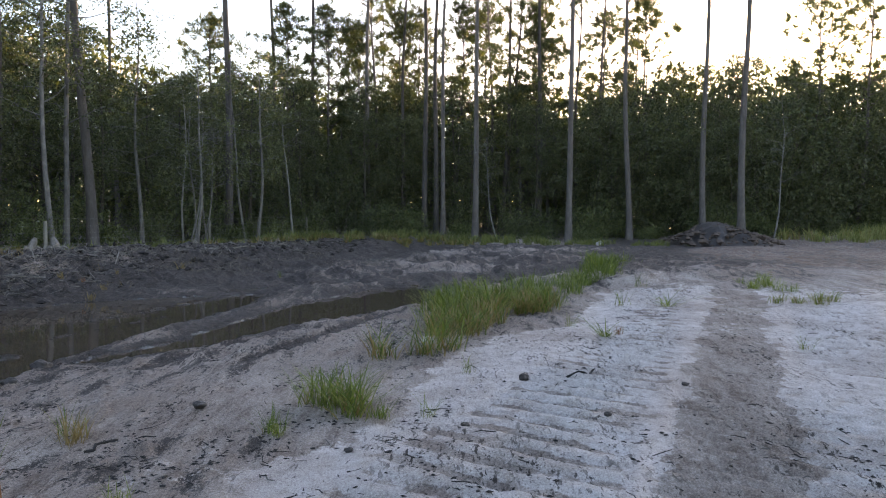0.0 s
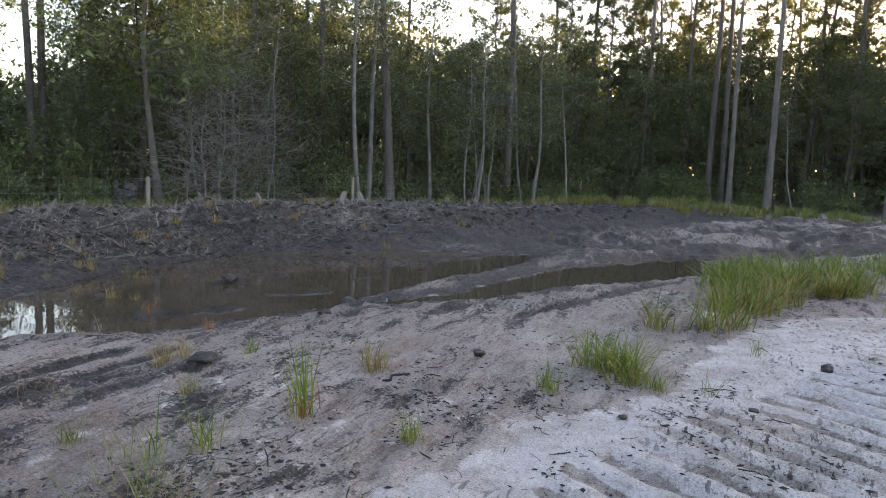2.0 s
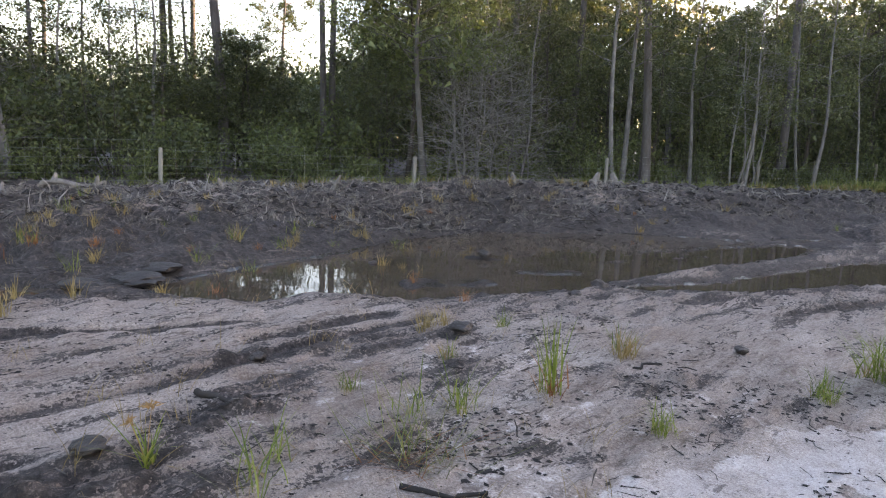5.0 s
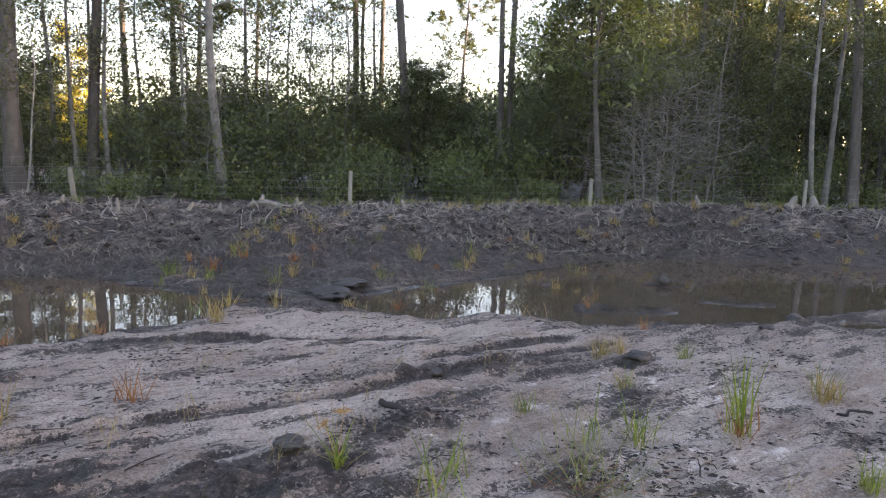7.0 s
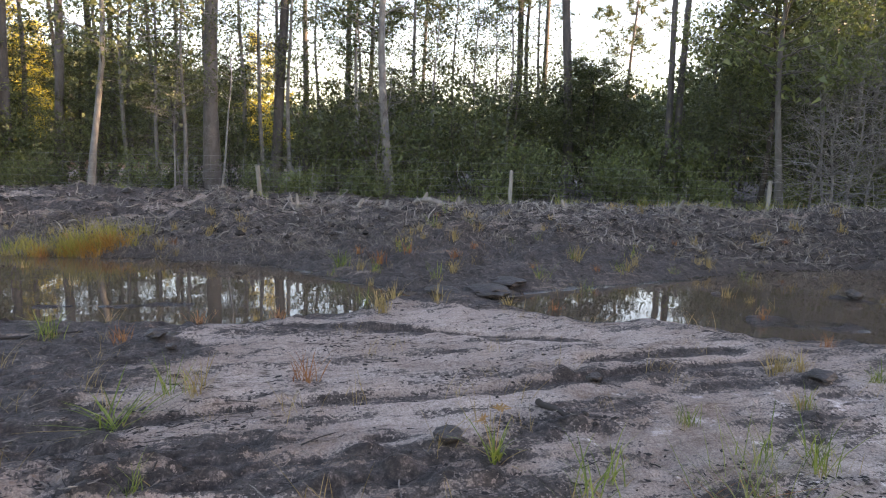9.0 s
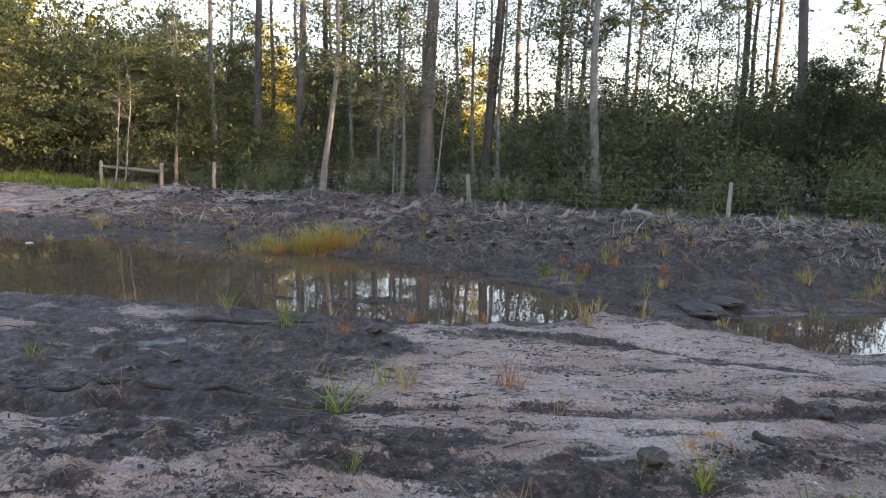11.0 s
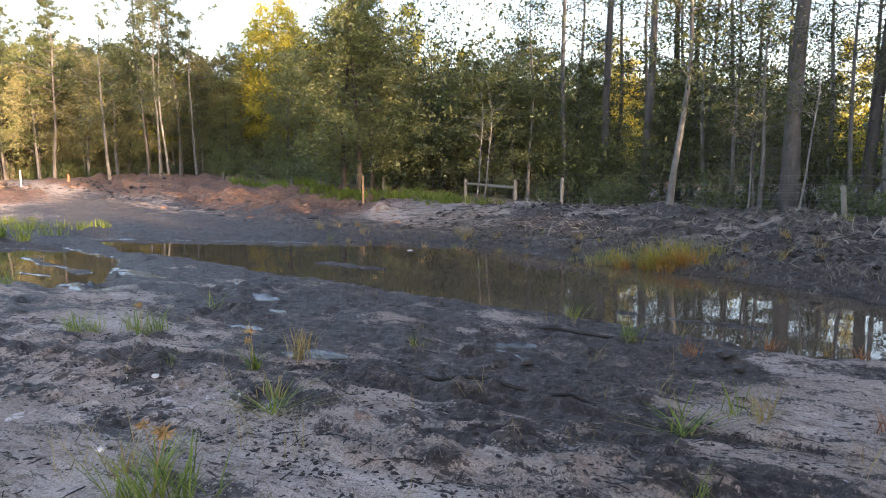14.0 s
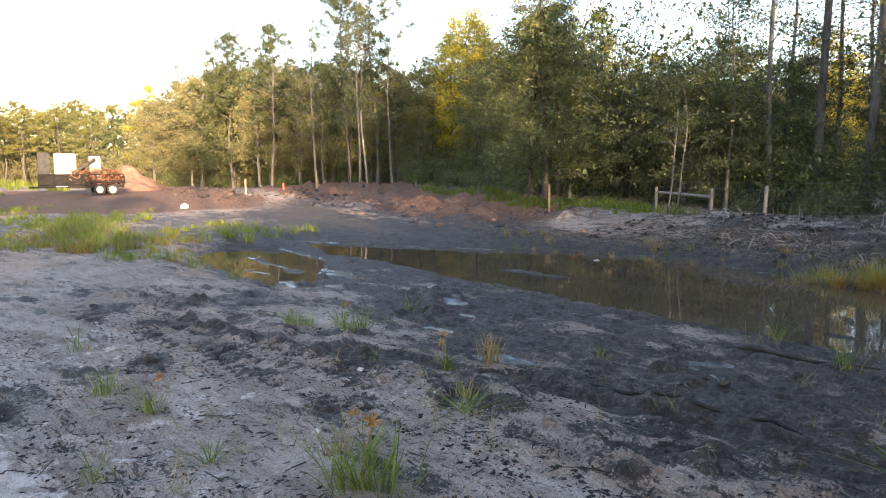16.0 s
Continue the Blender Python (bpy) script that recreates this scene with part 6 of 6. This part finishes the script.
for i, (b, d, r) in enumerate([(43.0, 11.2, 0.05), (40.5, 9.6, 0.1), (50.0, 9.0, 0.06), (60.0, 4.6, 0.05), (95.0, 5.4, 0.04), (112.0, 5.2, 0.05), (-2.0, 4.6, 0.03), (-14.0, 4.9, 0.028), (-20.0, 6.0, 0.03), (8.0, 4.2, 0.03), (20.0, 5.4, 0.05), (33.0, 6.9, 0.07), (31.0, 7.6, 0.09)]):
    q = at(b, d)
    boulder("peat_clod", q.x, q.y, r, PEAT, "dark clod of peat on the churned ground", "clod", 20 + i, 0.6)


def heap(name, bearing, dist, half, h, mat, label, seed):
    """A tipped heap of earth with a ragged surface."""
    c = at(bearing, dist)
    n = 40
    g = np.linspace(-1.25, 1.25, n)
    X, Y = np.meshgrid(g, g)
    r = np.hypot(X, Y)
    z = h * np.maximum(0, 1 - r ** 1.25) + 0.42 * h * fbm(X + seed, Y, 0.45, 5, seed) * smooth(1.25, 0.7, r)
    wx, wy = c.x + X * half, c.y + Y * half
    base, _ = land(wx.ravel(), wy.ravel())
    z = base + z.ravel() - 0.08
    verts = np.stack([wx.ravel(), wy.ravel(), z], -1)
    faces = [(j * n + i, j * n + i + 1, (j + 1) * n + i + 1, (j + 1) * n + i) for j in range(n - 1) for i in range(n - 1)]
    return tagged(new(name, mesh_from(name, verts.tolist(), faces, mat, True)), label, "heap")


heap("soil_heap", -22.0, 30.5, 2.1, 0.95, PEAT, "dark tipped heap of peat and rubble", 3)
def rubble(bearing, dist, half, h, n, seed):
    c = at(bearing, dist)
    rs = np.random.default_rng(seed)
    root = new("heap_clod_litter")
    sh = Shape()
    r, a = half * rs.random(n) ** 0.7, rs.uniform(0, 6.28, n)
    x, y = c.x + np.cos(a) * r, c.y + np.sin(a) * r
    z, _ = land(x, y)
    lumps(sh, np.stack([x, y, z + h * np.maximum(0, 1 - (r / half) ** 1.25)], -1), 0.05 + 0.16 * rs.random(n) ** 2.5, rs, 0.7)
    part("clod", sh, BROWNEARTH, root)
    return tagged(root, "broken brown clods over the tipped soil heap", "clods", kind="stuff")


rubble(-22.0, 30.5, 2.6, 0.85, 420, 8)
heap("earth_heap", 157.6, 62, 3.6, 1.9, REDEARTH, "reddish tipped earth heap behind the trailer", 5)
p = at(-22.6, 30.0)
boulder("rubble_block", p.x, p.y, 0.2, PALE, "pale lump of rubble on the soil heap", "rubble", 41, 0.7, -2.2)


def stake(bearing, dist, h, r, mat, name, label):
    p = at(bearing, dist)
    z = height(p.x, p.y)
    bm = bmesh.new()
    bmesh.ops.create_cube(bm, size=1)
    for v in bm.verts:
        v.co = Vector((v.co.x * 2 * r, v.co.y * 2 * r, (v.co.z + 0.35) * h))
    bmesh.ops.bevel(bm, geom=bm.edges[:], offset=r * 0.3, segments=1, affect="EDGES")
    me = bpy.data.meshes.new(name)
    bm.to_mesh(me)
    bm.free()
    me.materials.append(mat)
    ob = new(name, me)
    ob.location = (p.x, p.y, z)
    return tagged(ob, label, "stake", "survey stakes")


REDPAINT = mat_plain("red_paint", (0.35, 0.06, 0.03), (0.5, 0.12, 0.06), 0.7)
STAKEWOOD = mat_plain("stake_wood", (0.3, 0.17, 0.09), (0.42, 0.27, 0.16), 0.8)
stake(149.2, 38, 0.95, 0.032, PLASTIC, "white_stake", "white painted survey stake in the clay")
stake(146.2, 40, 0.55, 0.04, REDPAINT, "red_stake", "short red survey stake in the clay")
stake(124.3, 23, 1.2, 0.03, STAKEWOOD, "wooden_stake", "thin brown wooden survey stake")


# ---- the loaded trailer ----
BLACKSTEEL = mat_plain("black_painted_steel", (0.008, 0.008, 0.009), (0.022, 0.021, 0.02), 0.85, 0.0, 5, 0.2, 0.1)
GREYSTEEL = mat_plain("grey_steel", (0.022, 0.023, 0.026), (0.05, 0.05, 0.053), 0.8, 0.0, 5, 0.2, 0.15)
WHITEBOX = mat_plain("white_panel", (0.24, 0.23, 0.21), (0.36, 0.35, 0.33), 0.8, 0, 3, 0.2, 0.2)
RUBBER = mat_plain("tyre_rubber", (0.012, 0.012, 0.012), (0.03, 0.03, 0.03), 0.85)
RIM = mat_plain("white_rim", (0.6, 0.6, 0.58), (0.75, 0.75, 0.72), 0.45)
BRUSH = mat_leaf("dead_brush", [(0.12, 0.045, 0.025), (0.22, 0.09, 0.05), (0.3, 0.15, 0.08)], (1.2, 1.0, 0.7), 0.2, 0.8)


def box(shape_bm, cx, cy, cz, lx, ly, lz, rot=0.0, bev=0.01):
    r = bmesh.ops.create_cube(shape_bm, size=1)
    m = Matrix.Translation((cx, cy, cz)) @ Matrix.Rotation(rot, 4, "Y") @ Matrix.Diagonal((lx, ly, lz, 1))
    bmesh.ops.transform(shape_bm, matrix=m, verts=r["verts"])
    es = list({e for v in r["verts"] for e in v.link_edges})
    bmesh.ops.bevel(shape_bm, geom=es, offset=bev, segments=1, affect="EDGES")


def boxes(name, rows, mat, parent, label="", bev=0.012):
    bm = bmesh.new()
    for row in rows:
        box(bm, *row, bev=bev)
    me = bpy.data.meshes.new(name)
    bm.to_mesh(me)
    bm.free()
    me.materials.append(mat)
    return part(name, me, None, parent, label)


def disc(name, x, y, z, r, w, mat, parent, label="", hub=0.0):
    sh = Shape()
    prof = [(r * 0.55 if hub == 0 else r * 0.2, -w / 2), (r * 0.93, -w / 2), (r, -w * 0.3), (r, w * 0.3), (r * 0.93, w / 2), (r * 0.55 if hub == 0 else r * 0.2, w / 2)]
    k = 24
    vs = []
    for rr, ww in prof:
        for i in range(k):
            a = 2 * math.pi * i / k
            vs.append((x + rr * math.cos(a), y + ww, z + rr * math.sin(a)))
    f = [(j * k + i, j * k + (i + 1) % k, (j + 1) * k + (i + 1) % k, (j + 1) * k + i) for j in range(len(prof) - 1) for i in range(k)]
    f += [tuple(range(k)), tuple(range((len(prof) - 1) * k, len(prof) * k))]
    sh.add(vs, f)
    return part(name, sh, mat, parent, label, True)


def trailer():
    root = new("utility_trailer")
    k = 0.72

    def fitted(name, rows, mat, parent, label=""):
        return boxes(name, [(r[0] * k, r[1], r[2], r[3] * k if r[3] > 0.3 else r[3], *r[4:]) for r in rows], mat, parent, label)
    fitted("deck", [(0, 0, 0.62, 6.7, 2.1, 0.09)], BLACKSTEEL, root)
    for y in (-1.05, 1.05):
        fitted("side_panel", [(-1.35, y, 0.98, 4.0, 0.05, 0.62), (1.9, y, 0.85, 2.7, 0.05, 0.16)], BLACKSTEEL, root, "black steel side panel")
        fitted("side_rail", [(0, y, 1.32, 6.7, 0.07, 0.07), (0, y, 0.56, 6.7, 0.08, 0.16)], BLACKSTEEL, root)
        fitted("mudguard", [(1.84, y * 1.12, 0.80, 2.3, 0.26, 0.05)], BLACKSTEEL, root)
        for x in (0.95, 1.70):
            wh = disc("wheel", x, y * 1.13, 0.34, 0.34, 0.22, RUBBER, root)
            disc("rim", x, y * 1.13 + math.copysign(0.02, y), 0.34, 0.21, 0.22, RIM, wh, "white wheel rim", 0.3)
        for x in (-3.3, -2.2, -1.1, 0.0, 1.1, 2.2, 3.3):
            fitted("upright", [(x, y * 1.03, 0.95, 0.06, 0.05, 0.74)], BLACKSTEEL, root)
        fitted("marker_strip", [(-1.6, y * 1.04, 0.57, 0.9, 0.05, 0.035)], RIM, root, "white reflector strip")
    fitted("ramp", [(3.4, 0, 0.95, 0.07, 2.0, 0.5)], BLACKSTEEL, root, "folded steel ramp")
    fitted("front_panel", [(-3.3, 0, 1.0, 0.07, 2.1, 0.7)], BLACKSTEEL, root)
    fitted("tongue", [(-3.6, 0, 0.52, 0.9, 0.12, 0.12)], BLACKSTEEL, root)
    p = at(160.9, 50)
    root.matrix_basis = pose(p.x, p.y, height(p.x, p.y), 0, 0, 160.9 + 3)
    tagged(root, "black twin-axle utility trailer parked on red clay, loaded", "trailer")
    top = height(p.x, p.y)

    def cargo(name, rows, mat, label, category):
        r2 = new(name)
        boxes("panel", [(r[0] * k, r[1], r[2], r[3] * k, *r[4:]) for r in rows], mat, r2)
        r2.matrix_basis = root.matrix_basis
        return tagged(r2, label, category)
    cargo("grey_cabinet", [(-2.85, -0.2, 1.75, 0.9, 1.0, 1.9)], GREYSTEEL, "dented grey metal cabinet standing on the trailer", "cabinet")
    cargo("white_tank", [(-1.2, 0.2, 1.9, 1.7, 1.2, 1.5)], WHITEBOX, "large white box lashed on the trailer", "box")
    cargo("leaning_sheet", [(0.2, -0.35, 1.85, 2.3, 0.9, 0.14, -0.62)], GREYSTEEL, "grey metal sheet leaning on the load", "metal sheet")
    cargo("pale_crate", [(1.15, 0.2, 1.75, 0.9, 1.1, 1.5)], WHITEBOX, "pale crate on the trailer", "crate")
    br = new("brush_load")
    sh, rs = Shape(), np.random.default_rng(66)
    m = 900
    pos = np.stack([rs.uniform(-0.7, 2.3, m), rs.uniform(-1.15, 1.1, m), 0.75 + rs.random(m) * 0.85], -1)
    sh.leaves(pos, rs.normal(size=(m, 3)) * [1, 0.6, 0.5], 0.3, 0.1, rs)
    part("dead_leaves", sh, BRUSH, br)
    sh = Shape()
    twigs(sh, pos[:160] + [0, 0, 0.05], np.full(160, 0.9), rs, 0.014, 0.4)
    part("branches", sh, BARK_DARK, br)
    br.matrix_basis = root.matrix_basis
    tagged(br, "reddish-brown pile of cut brush heaped on the trailer", "brush pile", kind="stuff")
    return root


trailer()
